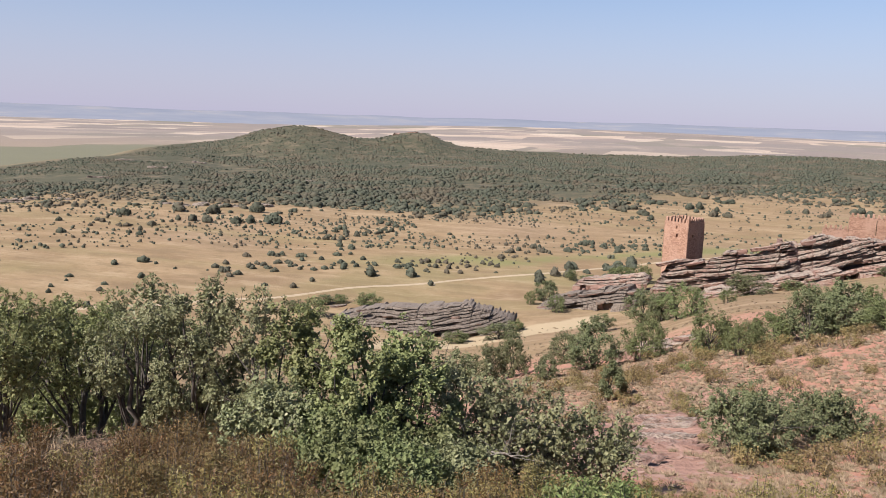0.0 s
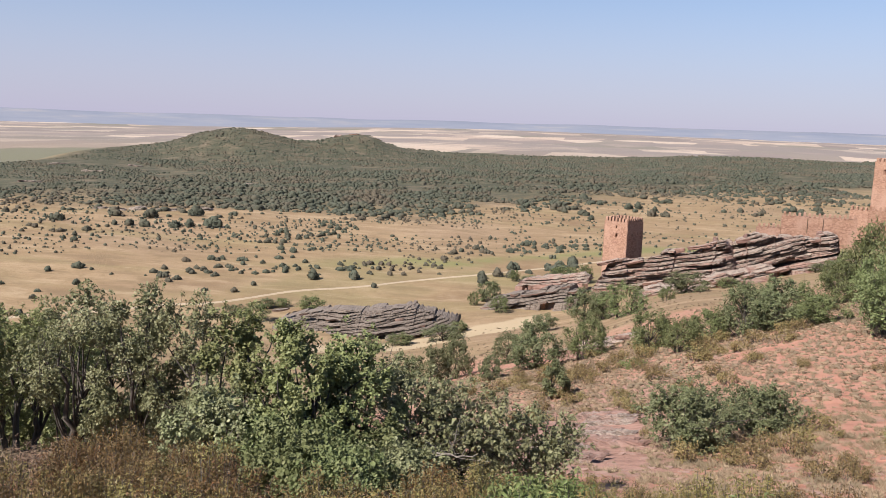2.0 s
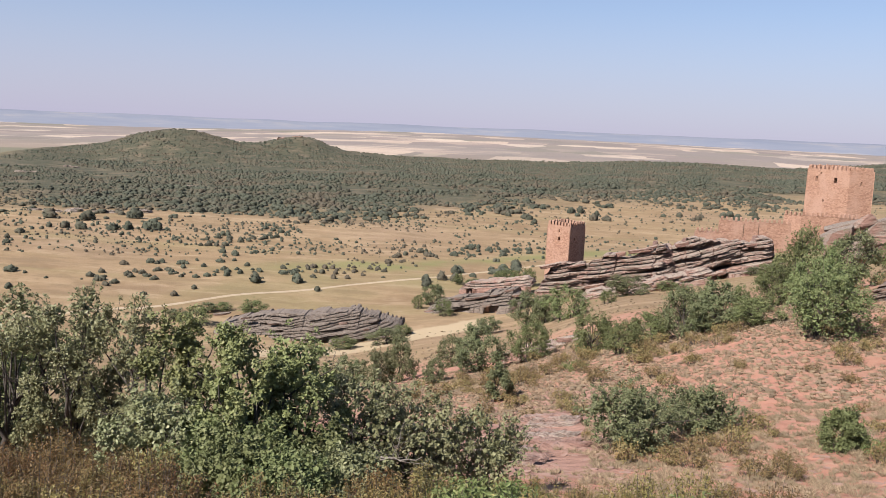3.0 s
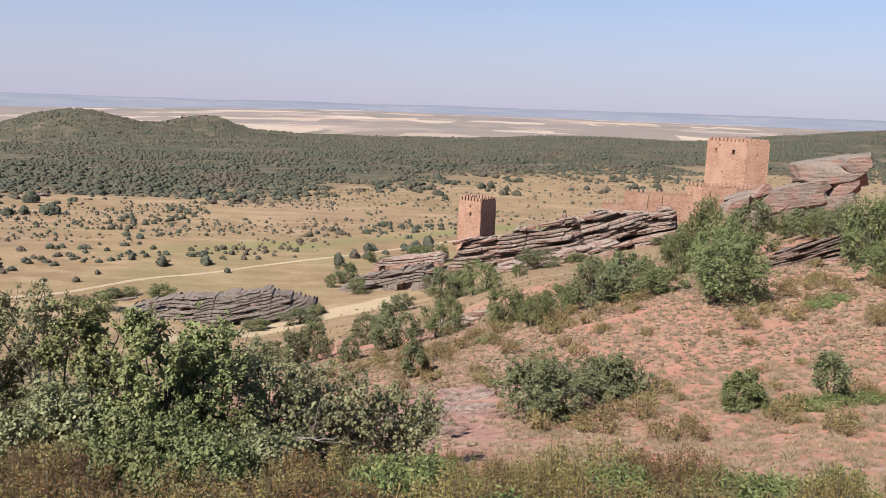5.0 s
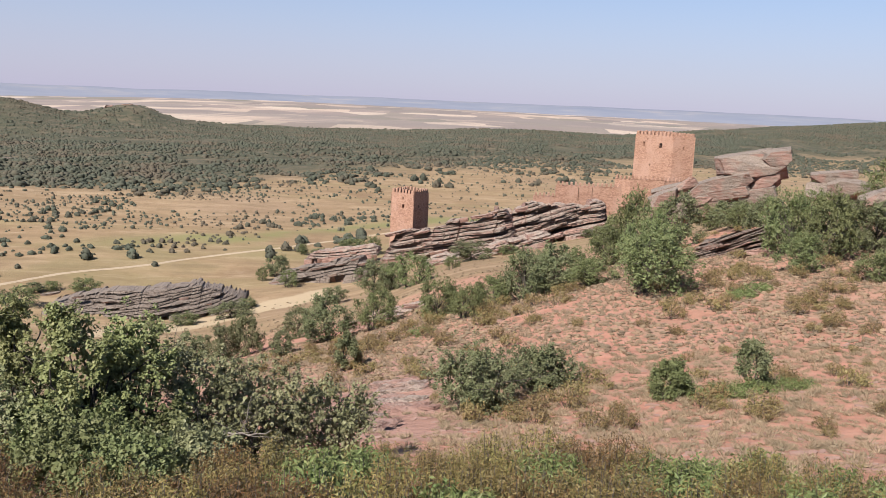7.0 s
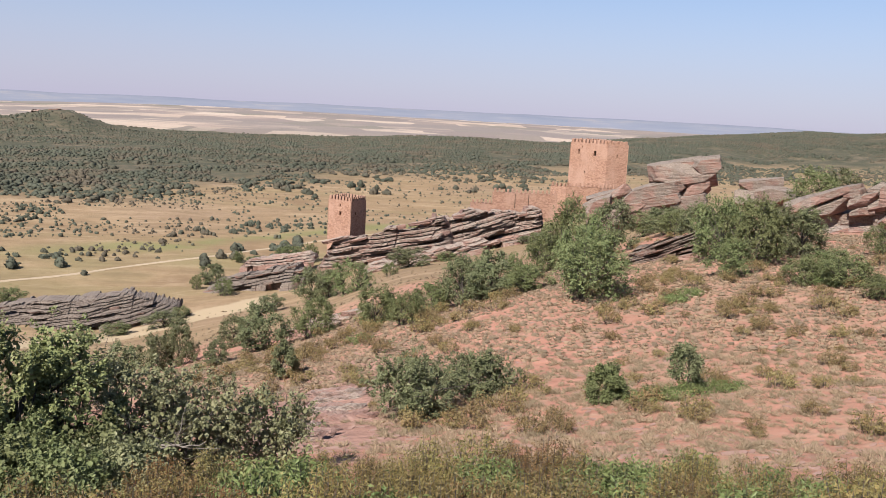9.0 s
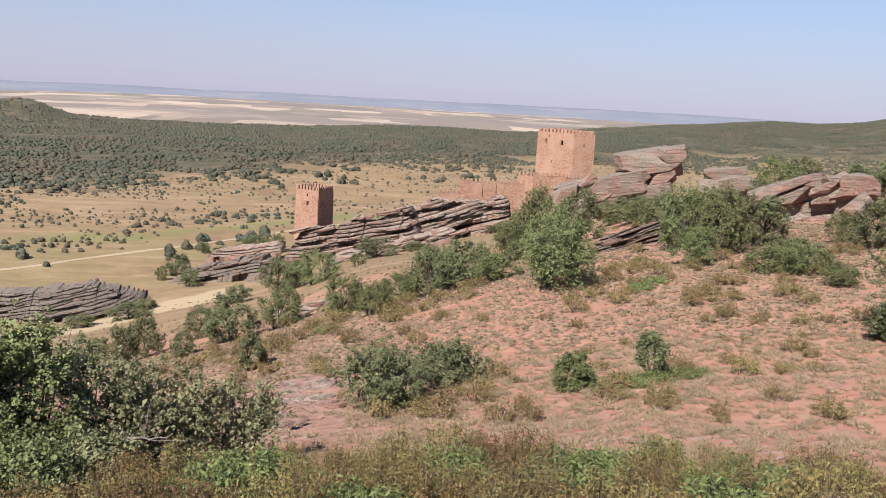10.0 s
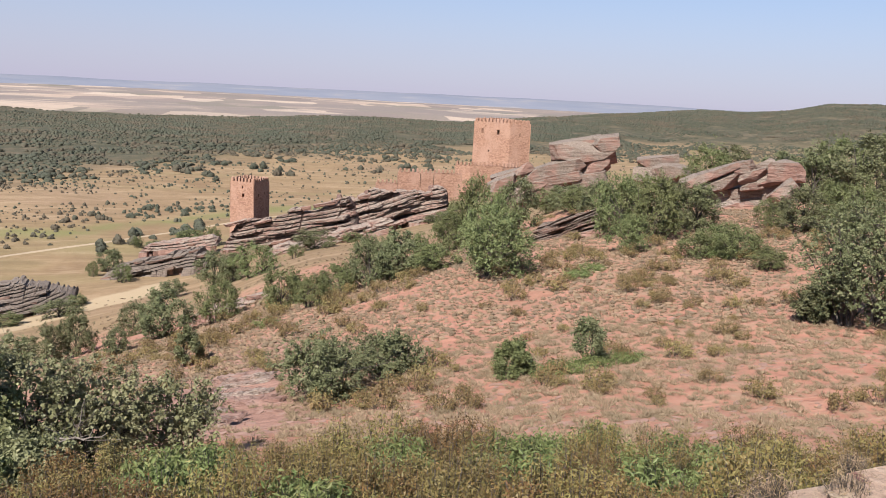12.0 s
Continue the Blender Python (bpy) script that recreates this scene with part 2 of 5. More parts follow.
def ground_material():
    m, t, b = material("land")
    pos = place_of(t)
    cover = t.nodes.new("ShaderNodeAttribute")
    cover.attribute_name = "cover"
    sep = t.nodes.new("ShaderNodeSeparateColor")
    t.links.new(cover.outputs["Color"], sep.inputs[0])
    red_m, green_m, pale_m, wood_m = sep.outputs[0], sep.outputs[1], sep.outputs[2], cover.outputs["Alpha"]
    far = t.nodes.new("ShaderNodeAttribute")
    far.attribute_name = "farmland"
    n_fine = noise_tex(t, 9, 6, 0.7, pos)
    n_mid = noise_tex(t, 1.1, 5, 0.65, pos)
    n_wide = noise_tex(t, 0.06, 5, 0.6, pos)
    n_vast = noise_tex(t, 0.012, 4, 0.55, pos)
    straw = ramp(t, n_wide, [(0.3, (0.168, 0.112, 0.063)), (0.5, (0.22, 0.152, 0.086)), (0.7, (0.268, 0.194, 0.115))]
    )
    straw = mix(t, calc(t, "MULTIPLY", grey(t, n_vast, 0.45, 0.7), 0.6), straw, (0.226, 0.158, 0.105))
    streak = noise_tex(t, 1.0, 4, 0.6, stretched(t, pos, (0.006, 0.045, 0.0), (0, 0, radians(8))))
    straw = mix(t, calc(t, "MULTIPLY", grey(t, streak, 0.48, 0.66), 0.6), straw, (0.184, 0.149, 0.074))
    straw = mix(t, calc(t, "MULTIPLY", grey(t, streak, 0.46, 0.32), 0.5), straw, (0.304, 0.231, 0.142))
    mott = noise_tex(t, 0.3, 6, 0.75, pos)
    straw = mix(t, calc(t, "MULTIPLY", grey(t, mott, 0.48, 0.66), 0.65), straw, (0.168, 0.118, 0.063))
    fleck = noise_tex(t, 1.0, 5, 0.7, stretched(t, pos, (0.05, 0.16, 0.0), (0, 0, radians(-6))))
    straw = mix(t, calc(t, "MULTIPLY", grey(t, fleck, 0.5, 0.62), 0.65), straw, (0.152, 0.107, 0.061))
    straw = mix(t, calc(t, "MULTIPLY", grey(t, fleck, 0.46, 0.36), 0.5), straw, (0.304, 0.231, 0.147))
    straw = mix(t, calc(t, "MULTIPLY", grey(t, n_mid, 0.45, 0.75), 0.4), straw, (0.2, 0.147, 0.081))
    ledge = noise_tex(t, 1.5, 5, 0.65, stretched(t, pos, (0.5, 1.1, 3.0), (0, radians(-10), radians(25))), 0.6)
    soil = ramp(t, n_mid, [(0.28, (0.242, 0.108, 0.076)), (0.5, (0.332, 0.158, 0.111)), (0.72, (0.399, 0.208, 0.153))])
    soil = mix(t, grey(t, ledge, 0.52, 0.72), soil, (0.347, 0.22, 0.158))
    soil = mix(t, calc(t, "MULTIPLY", grey(t, n_fine, 0.55, 0.75), 0.5), soil, (0.21, 0.115, 0.079))
    litter = noise_tex(t, 0.9, 5, 0.75, pos)
    dry = mix(t, calc(t, "MULTIPLY", grey(t, litter, 0.48, 0.6), 0.7), soil, (0.262, 0.181, 0.123))
    dry = mix(t, calc(t, "MULTIPLY", grey(t, n_wide, 0.3, 0.8), 0.6), dry, (0.241, 0.173, 0.112))
    red_edge = calc(t, "ADD", red_m, calc(t, "MULTIPLY", calc(t, "SUBTRACT", n_mid, 0.5), 0.8))
    col = mix(t, grey(t, red_edge, 0.25, 0.75), straw, dry)
    green = mix(t, n_wide, (0.121, 0.123, 0.047), (0.184, 0.168, 0.074))
    col = mix(t, calc(t, "MULTIPLY", green_m, grey(t, n_wide, 0.25, 0.55)), col, green)
    # dark oak-wood floor; under the near trees it also paints in shade
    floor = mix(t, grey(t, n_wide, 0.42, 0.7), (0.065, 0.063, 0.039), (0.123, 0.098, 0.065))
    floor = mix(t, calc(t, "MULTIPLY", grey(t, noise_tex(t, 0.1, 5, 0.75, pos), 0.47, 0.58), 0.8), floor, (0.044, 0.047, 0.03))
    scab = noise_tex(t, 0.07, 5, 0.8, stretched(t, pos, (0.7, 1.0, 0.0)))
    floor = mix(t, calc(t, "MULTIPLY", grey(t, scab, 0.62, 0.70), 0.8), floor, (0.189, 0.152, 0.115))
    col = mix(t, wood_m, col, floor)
    col = mix(t, grey(t, calc(t, "ADD", pale_m, calc(t, "MULTIPLY", calc(t, "SUBTRACT", n_mid, 0.5), 0.5)), 0.35, 0.7), col, (0.326, 0.257, 0.163))
    # bare pinkish-grey bedrock in thin steps
    sheet = t.nodes.new("ShaderNodeAttribute")
    sheet.attribute_name = "bedrock"
    slate = noise_tex(t, 1.0, 5, 0.6, stretched(t, pos, (0.5, 2.6, 7.0), (0, 0, radians(-12))), 0.5)
    rock = ramp(t, slate, [(0.3, (0.15, 0.08, 0.06)), (0.42, (0.25, 0.145, 0.108)), (0.6, (0.31, 0.185, 0.142)), (0.75, (0.26, 0.148, 0.11))])
    col = mix(t, grey(t, calc(t, "ADD", sheet.outputs["Fac"], calc(t, "MULTIPLY", calc(t, "SUBTRACT", n_mid, 0.5), 0.7)), 0.35, 0.6), col, rock)
    # ploughed and harvested fields of the plain, colours greyed to hold distance haze
    warp = node(t, "ShaderNodeTexVoronoi", Scale=1.0, Randomness=0.9)
    t.links.new(stretched(t, pos, (1 / 150, 1 / 270, 0.0), (0, 0, radians(12))), warp.inputs["Vector"])
    crop = node(t, "ShaderNodeSeparateColor")
    t.links.new(warp.outputs["Color"], crop.inputs[0])
    fields = ramp(t, crop.outputs[0], [(0.0, (0.163, 0.137, 0.123)), (0.3, (0.215, 0.173, 0.152)), (0.42, (0.147, 0.139, 0.107)), (0.55, (0.236, 0.189, 0.163)), (0.66, (0.347, 0.273, 0.215)), (0.88, (0.389, 0.32, 0.257)), (1.0, (0.2, 0.163, 0.139))])
    n_belt = noise_tex(t, 1.0, 4, 0.65, stretched(t, pos, (0.0011, 0.0024, 0.0), (0, 0, radians(8))))
    fields = mix(t, calc(t, "MULTIPLY", grey(t, n_belt, 0.44, 0.56), 0.85), fields, (0.173, 0.149, 0.134))
    n_bush = noise_tex(t, 0.09, 3, 0.7, pos)
    fields = mix(t, calc(t, "MULTIPLY", grey(t, n_bush, 0.56, 0.7), 0.6), fields, (0.105, 0.105, 0.079))
    span = t.nodes.new("ShaderNodeVectorMath")
    span.operation = "LENGTH"
    t.links.new(pos, span.inputs[0])
    pasture = mix(t, grey(t, crop.outputs[1], 0.35, 0.5), (0.128, 0.124, 0.083), (0.203, 0.161, 0.124))
    pasture = mix(t, grey(t, crop.outputs[2], 0.78, 0.8), pasture, (0.345, 0.277, 0.21))
    fields = mix(t, grey(t, span.outputs["Value"], 2300, 1300), fields, pasture)
    col = mix(t, far.outputs["Fac"], col, fields)
    t.links.new(col, b.inputs["Base Color"])
    b.inputs["Roughness"].default_value = 0.95
    b.inputs["Specular IOR Level"].default_value = 0.2
    h = calc(t, "ADD", calc(t, "MULTIPLY", ledge, 1.6), calc(t, "ADD", n_mid, calc(t, "MULTIPLY", n_fine, 0.5)))
    bump(t, b, h, 0.8, 0.12)
    return m


def plain_material(name, a, b_, scale, rough=0.9):
    m, t, b = material(name)
    f = noise_tex(t, scale, 5, 0.65, place_of(t))
    t.links.new(ramp(t, f, [(0.3, a), (0.7, b_)]), b.inputs["Base Color"])
    b.inputs["Roughness"].default_value = rough
    return m


OAK = leaf_material("oak_leaves", (0.124, 0.141, 0.056), (0.201, 0.221, 0.090), (0.269, 0.267, 0.129), gloss=0.5, through_light=0.24)
OAK_GREY = leaf_material("holm_oak_leaves", (0.127, 0.135, 0.069), (0.204, 0.211, 0.107), (0.279, 0.274, 0.156), gloss=0.45, through_light=0.25)
# far foliage greyed towards blue, so distance haze is part of its colour
FAR_OAK = leaf_material("hazed_wood_leaves", (0.053, 0.059, 0.042), (0.07, 0.076, 0.054), (0.09, 0.086, 0.061), through_light=0.1, gloss=0.85, patch_size=38, patch_tone=(0.09, 0.076, 0.054))
ROCKROSE = leaf_material("rockrose_leaves", (0.109, 0.090, 0.033), (0.190, 0.162, 0.060), (0.204, 0.133, 0.055), 0.35, through_light=0.2)
OAK_MID = leaf_material("slope_oak_leaves", (0.083, 0.100, 0.040), (0.138, 0.159, 0.064), (0.193, 0.200, 0.095), gloss=0.6, through_light=0.2)
OAK_DARK = leaf_material("dark_slope_oak_leaves", (0.076, 0.087, 0.041), (0.132, 0.143, 0.068), (0.200, 0.200, 0.112), gloss=0.55, through_light=0.18)
ROCKROSE_RUST = leaf_material("rusty_rockrose_leaves", (0.079, 0.052, 0.024), (0.136, 0.092, 0.038), (0.172, 0.086, 0.036), 0.4, through_light=0.2)
FERN = leaf_material("fresh_leaves", (0.075, 0.098, 0.032), (0.143, 0.176, 0.064), (0.188, 0.188, 0.075), through_light=0.2)
HEATH = leaf_material("heath_twigs", (0.125, 0.098, 0.043), (0.225, 0.178, 0.078), (0.25, 0.16, 0.078), 0.3)
TUFT = leaf_material("dry_tuft_blades", (0.115, 0.085, 0.058), (0.245, 0.174, 0.117), (0.215, 0.145, 0.094), 0.3, gloss=0.9, through_light=0.12, patch_size=1.6, patch_tone=(0.165, 0.128, 0.086))
GRASS = leaf_material("bleached_grass_blades", (0.171, 0.128, 0.085), (0.324, 0.243, 0.162), (0.270, 0.189, 0.126), 0.3, gloss=0.9, through_light=0.2, patch_size=1.6, patch_tone=(0.225, 0.180, 0.117))
BARK = bark_material("bark", (0.028, 0.024, 0.019), (0.089, 0.074, 0.061))
DEADWOOD = bark_material("dead_wood", (0.115, 0.1, 0.084), (0.22, 0.194, 0.168))
STONE = stone_material("sandstone", 1.0, 0.3, 1.25, 0.5)
STONE_PALE = stone_material("pale_weathered_sandstone", 1.3, -0.55, 0.95, 0.35)
STONE_DARK = stone_material("dark_weathered_sandstone", 1.0, -0.4, 0.78, 0.6)
STONE_GREY = stone_material("grey_weathered_sandstone", 1.0, -0.9)


def flat_rock_material():
    """Bare pinkish-beige rock floor with maroon stains and pale scabs."""
    m, t, b = material("bare_rock_floor")
    pos = place_of(t)
    wide, mid, fine = noise_tex(t, 2.2, 5, 0.65, pos, 0.8), noise_tex(t, 7, 5, 0.7, pos), noise_tex(t, 34, 5, 0.7, pos)
    col = ramp(t, mid, [(0.28, (0.25, 0.16, 0.112)), (0.5, (0.36, 0.255, 0.185)), (0.72, (0.43, 0.33, 0.245))])
    col = mix(t, calc(t, "MULTIPLY", grey(t, noise_tex(t, 1.1, 4, 0.6, pos), 0.48, 0.62), 0.7), col, (0.36, 0.30, 0.20))
    col = mix(t, grey(t, wide, 0.55, 0.61), col, (0.15, 0.07, 0.055))
    col = mix(t, calc(t, "MULTIPLY", grey(t, fine, 0.5, 0.7), 0.5), col, (0.17, 0.135, 0.105))
    t.links.new(col, b.inputs["Base Color"])
    b.inputs["Roughness"].default_value = 0.95
    bump(t, b, calc(t, "ADD", calc(t, "MULTIPLY", mid, 2.0), fine), 1.0, 0.03)
    return m


FLAT_ROCK = flat_rock_material()
CHIP = plain_material("pink_stone_chips", (0.2, 0.115, 0.086), (0.262, 0.173, 0.137), 3.0)
STONE_NEAR = stone_material("sandstone_ledges", 2.2, 0.7, 1.3)
MASONRY = masonry_material("red_rubble_masonry")
LAND = ground_material()
ROAD = plain_material("pale_dust", (0.274, 0.212, 0.134), (0.330, 0.263, 0.178), 0.7)
DECK = plain_material("lead_grey_deck", (0.105, 0.089, 0.079), (0.147, 0.126, 0.105), 1.5)


# ---- building blocks ----
def np_mesh(name, verts, faces, mat, smooth_it=False):
    """A mesh from arrays of points and of faces that all have the same number of corners."""
    verts, faces = np.asarray(verts, np.float32), np.asarray(faces, np.int32)
    k = faces.shape[1]
    me = bpy.data.meshes.new(name)
    me.vertices.add(len(verts))
    me.vertices.foreach_set("co", verts.ravel())
    me.loops.add(faces.size)
    me.loops.foreach_set("vertex_index", faces.ravel())
    me.polygons.add(len(faces))
    me.polygons.foreach_set("loop_start", np.arange(0, faces.size, k, dtype=np.int32))
    me.update(calc_edges=True)
    me.polygons.foreach_set("use_smooth", np.full(len(faces), smooth_it))
    me.materials.append(mat)
    return me


def part(name, me, parent, label=""):
    ob = new(name, me)
    ob.parent = parent
    return tagged(ob, label) if label else ob


def leaves(rng, centres, way, length, width, spread=0.8, corners=4):
    """Folded diamond leaves, or plain pointed ones, round the given centres, leaning along way."""
    n = len(centres)
    nrm = way + rng.normal(0, spread, (n, 3))
    nrm /= np.linalg.norm(nrm, axis=1)[:, None] + 1e-9
    t = np.cross(nrm, rng.normal(0, 1, (n, 3)))
    t /= np.linalg.norm(t, axis=1)[:, None] + 1e-9
    b = np.cross(nrm, t)
    s = rng.uniform(0.65, 1.25, (n, 1))
    l, w = t * length * s * 0.5, b * width * s * 0.5
    f = nrm * width * s * 0.18
    if corners == 3:
        v = np.stack([centres - l * 1.1, centres + l * 0.5 + w * 1.15, centres + l * 0.75 - w * 1.15], 1).reshape(-1, 3)
    else:
        v = np.stack([centres - l, centres - l * 0.1 + w + f, centres + l, centres - l * 0.1 - w + f], 1).reshape(-1, 3)
    return v, np.arange(corners * n).reshape(-1, corners)


def rosettes(rng, tips, ways, per, length, width, corners=6):
    """Leaves set round the ends of twigs, pointing outwards, their blades turned to the open side."""
    way = np.repeat(ways, per, 0)
    n = len(way)
    ax = way * 0.45 + rng.normal(0, 0.75, (n, 3)) - np.array([0, 0, 0.12])
    ax /= np.linalg.norm(ax, axis=1)[:, None] + 1e-9
    nrm = way + np.array([0, 0, 0.55]) + rng.normal(0, 0.38, (n, 3))
    nrm -= (nrm * ax).sum(1)[:, None] * ax
    nrm /= np.linalg.norm(nrm, axis=1)[:, None] + 1e-9
    side = np.cross(nrm, ax)
    s = rng.uniform(0.65, 1.25, (n, 1))
    base = np.repeat(tips, per, 0) + rng.normal(0, 0.5, (n, 3)) * length
    l, w, f = ax * length * s, side * width * s * 0.5, nrm * width * s * 0.16
    if corners == 3:
        v = [base, base + l * 0.9 + w, base + l - w]
    elif corners == 4:
        v = [base, base + l * 0.6 + w + f, base + l, base + l * 0.6 - w + f]
    else:
        v = [base, base + l * 0.35 + w * 0.7 + f, base + l * 0.74 + w + f, base + l, base + l * 0.74 - w + f, base + l * 0.35 - w * 0.7 + f]
    return np.stack(v, 1).reshape(-1, 3), np.arange(corners * n).reshape(-1, corners)


def tube(path, radii, sides=5):
    path, radii = np.asarray(path, float), np.asarray(radii, float)
    n = len(path)
    d = np.gradient(path, axis=0)
    d /= np.linalg.norm(d, axis=1)[:, None] + 1e-9
    ref = np.where(np.abs(d[:, 2:3]) > 0.9, np.array([[1.0, 0, 0]]), np.array([[0, 0, 1.0]]))
    u = np.cross(d, ref)
    u /= np.linalg.norm(u, axis=1)[:, None] + 1e-9
    w = np.cross(d, u)
    ang = np.linspace(0, 2 * np.pi, sides, endpoint=False)
    ring = u[:, None] * np.cos(ang)[None, :, None] + w[:, None] * np.sin(ang)[None, :, None]
    v = (path[:, None] + ring * radii[:, None, None]).reshape(-1, 3)
    i, j = np.meshgrid(np.arange(n - 1), np.arange(sides), indexing="ij")
    k = (j + 1) % sides
    f = np.stack([i * sides + j, i * sides + k, (i + 1) * sides + k, (i + 1) * sides + j], -1).reshape(-1, 4)
    return v, f


def gather(pieces):
    vs, fs, n = [], [], 0
    for v, f in pieces:
        vs.append(v)
        fs.append(f + n)
        n += len(v)
    return np.concatenate(vs), np.concatenate(fs)


def tree_meshes(seed, height, spread, stems, lobes, tufts, per_tuft, leaf, low=0.15, mat=OAK, bare=0, lobe_size=0.2, corners=3, upright=1.1):
    """Wood and foliage of an oak: crooked stems, a limb to every bough of the crown, twigs that end in sprays of leaves, gaps between the boughs."""
    rng = np.random.default_rng(seed)
    wood, tips, ways, bases, inner = [], [], [], [], []
    for s in range(stems):
        a = rng.uniform(0, 2 * np.pi)
        out = np.array([np.cos(a), np.sin(a), 0])
        foot = out * spread * 0.12 * (stems > 1) * rng.uniform(0.4, 1.8)
        tip = foot * 1.3 + out * spread * rng.uniform(0.0, 0.12) + np.array([0, 0, height * rng.uniform(0.6, 0.8)])
        q = np.linspace(0, 1, 8)[:, None]
        path = foot + (tip - foot) * q + rng.normal(0, 0.02 * height, (8, 3)) * np.sin(q * np.pi)
        path[0] = foot + np.array([0, 0, -0.25])
        wood.append(tube(path, np.linspace(0.02, 0.003, 8) * height * rng.uniform(0.8, 1.3), 6))
        bases.append(path)
    for c in range(lobes):
        zz = (c + rng.uniform(0.1, 0.9)) / lobes
        a = c * 2.4 + rng.uniform(-0.7, 0.7)
        rl = lobe_size * spread * rng.uniform(0.6, 1.3)
        reach = max(0.05, (np.sin(np.pi * (0.18 + 0.74 * zz)) ** 0.7) * spread / 2 - rl * 0.8) * rng.uniform(0.6, 1.15)
        rz = rl * upright * rng.uniform(0.75, 1.3)
        z0, z1 = height * low + rz * 0.7, height - rz * 0.9
        p = np.array([np.cos(a) * reach, np.sin(a) * reach, z0 + (z1 - z0) * zz])
        stem = min(bases, key=lambda b: np.abs(b - p).sum(1).min())
        k = int(np.clip(7 * (p[2] / height - rng.uniform(0.2, 0.4)), 0, 6))
        start = stem[k]
        q = np.linspace(0, 1, 4)[:, None]
        wood.append(tube(start + (p - start) * q + rng.normal(0, 0.012 * height, (4, 3)) * np.sin(q * np.pi), np.linspace(0.009, 0.003, 4) * height, 4))
        # sprays: most on the bough's outer and upper side, some shoots standing out of it
        d = rng.normal(0, 1, (tufts, 3)) + np.array([np.cos(a) * 0.45, np.sin(a) * 0.45, 0.35])
        d /= np.linalg.norm(d, axis=1)[:, None]
        shoot = np.where(rng.random((tufts, 1)) < 0.12, rng.uniform(1.1, 1.5, (tufts, 1)), rng.uniform(0.55, 1.05, (tufts, 1)))
        tp = p + d * np.array([rl, rl, rz]) * shoot
        for g in range(0, tufts, 4):
            wood.append(tube(np.stack([p, (p + tp[g]) / 2 + rng.normal(0, 0.01, 3) * height * 0.5, tp[g]]), np.array([0.003, 0.002, 0.001]) * height, 3))
        tips.append(tp)
        ways.append(d)
        m = int(tufts * per_tuft * 0.16)
        di = rng.normal(0, 1, (m, 3))
        di /= np.linalg.norm(di, axis=1)[:, None]
        inner.append(p + di * np.array([rl, rl, rz]) * rng.uniform(0, 0.5, (m, 1)) ** 0.6)
    for c in range(bare):
        a = rng.uniform(0, 2 * np.pi)
        start = bases[0][rng.integers(3, 7)]
        tip = start + np.array([np.cos(a) * spread * 0.5, np.sin(a) * spread * 0.5, height * rng.uniform(0.05, 0.28)])
        q = np.linspace(0, 1, 6)[:, None]
        main = start + (tip - start) * q + rng.normal(0, 0.02 * height, (6, 3)) * q
        wood.append(tube(main, np.linspace(0.006, 0.0012, 6) * height, 4))
        for g in range(4):
            b = main[rng.integers(2, 6)]
            wood.append(tube(np.stack([b, b + rng.normal(0, 0.05, 3) * height, b + rng.normal(0, 0.08, 3) * height + np.array([0, 0, 0.05 * height])]), np.array([0.002, 0.0015, 0.0007]) * height, 3))
    wv, wf = gather(wood)
    inner = np.concatenate(inner)
    lv, lf = gather([rosettes(rng, np.concatenate(tips), np.concatenate(ways), per_tuft, leaf * 1.25, leaf * 0.75, corners),
                     rosettes(rng, inner, rng.normal(0, 1, inner.shape), 1, leaf * 2.0, leaf * 1.5, corners)])
    return np_mesh("trunk", wv, wf, BARK, True), np_mesh("crown", lv, lf, mat)


def plant(ob, m):
    """A copy of ob at the pose m, whose scale is meant as it stands."""
    return copy_thing(ob, m @ Matrix.Diagonal((1 / ob.scale.x, 1 / ob.scale.y, 1 / ob.scale.z, 1)))


def tree_kind(name, label, category, group, wood, crown):
    ob = tagged(new(name), label, category, group)
    part("trunk", wood, ob)
    part("crown", crown, ob)
    return ob


def stand(az, r, size=1.0, turn=0.0, sink=0.05, tall=1.0):
    p = spot(az, r)
    return Matrix.Translation(p - Vector((0, 0, sink))) @ Matrix.Rotation(turn, 4, "Z") @ Matrix.Diagonal((size, size, size * tall, 1))


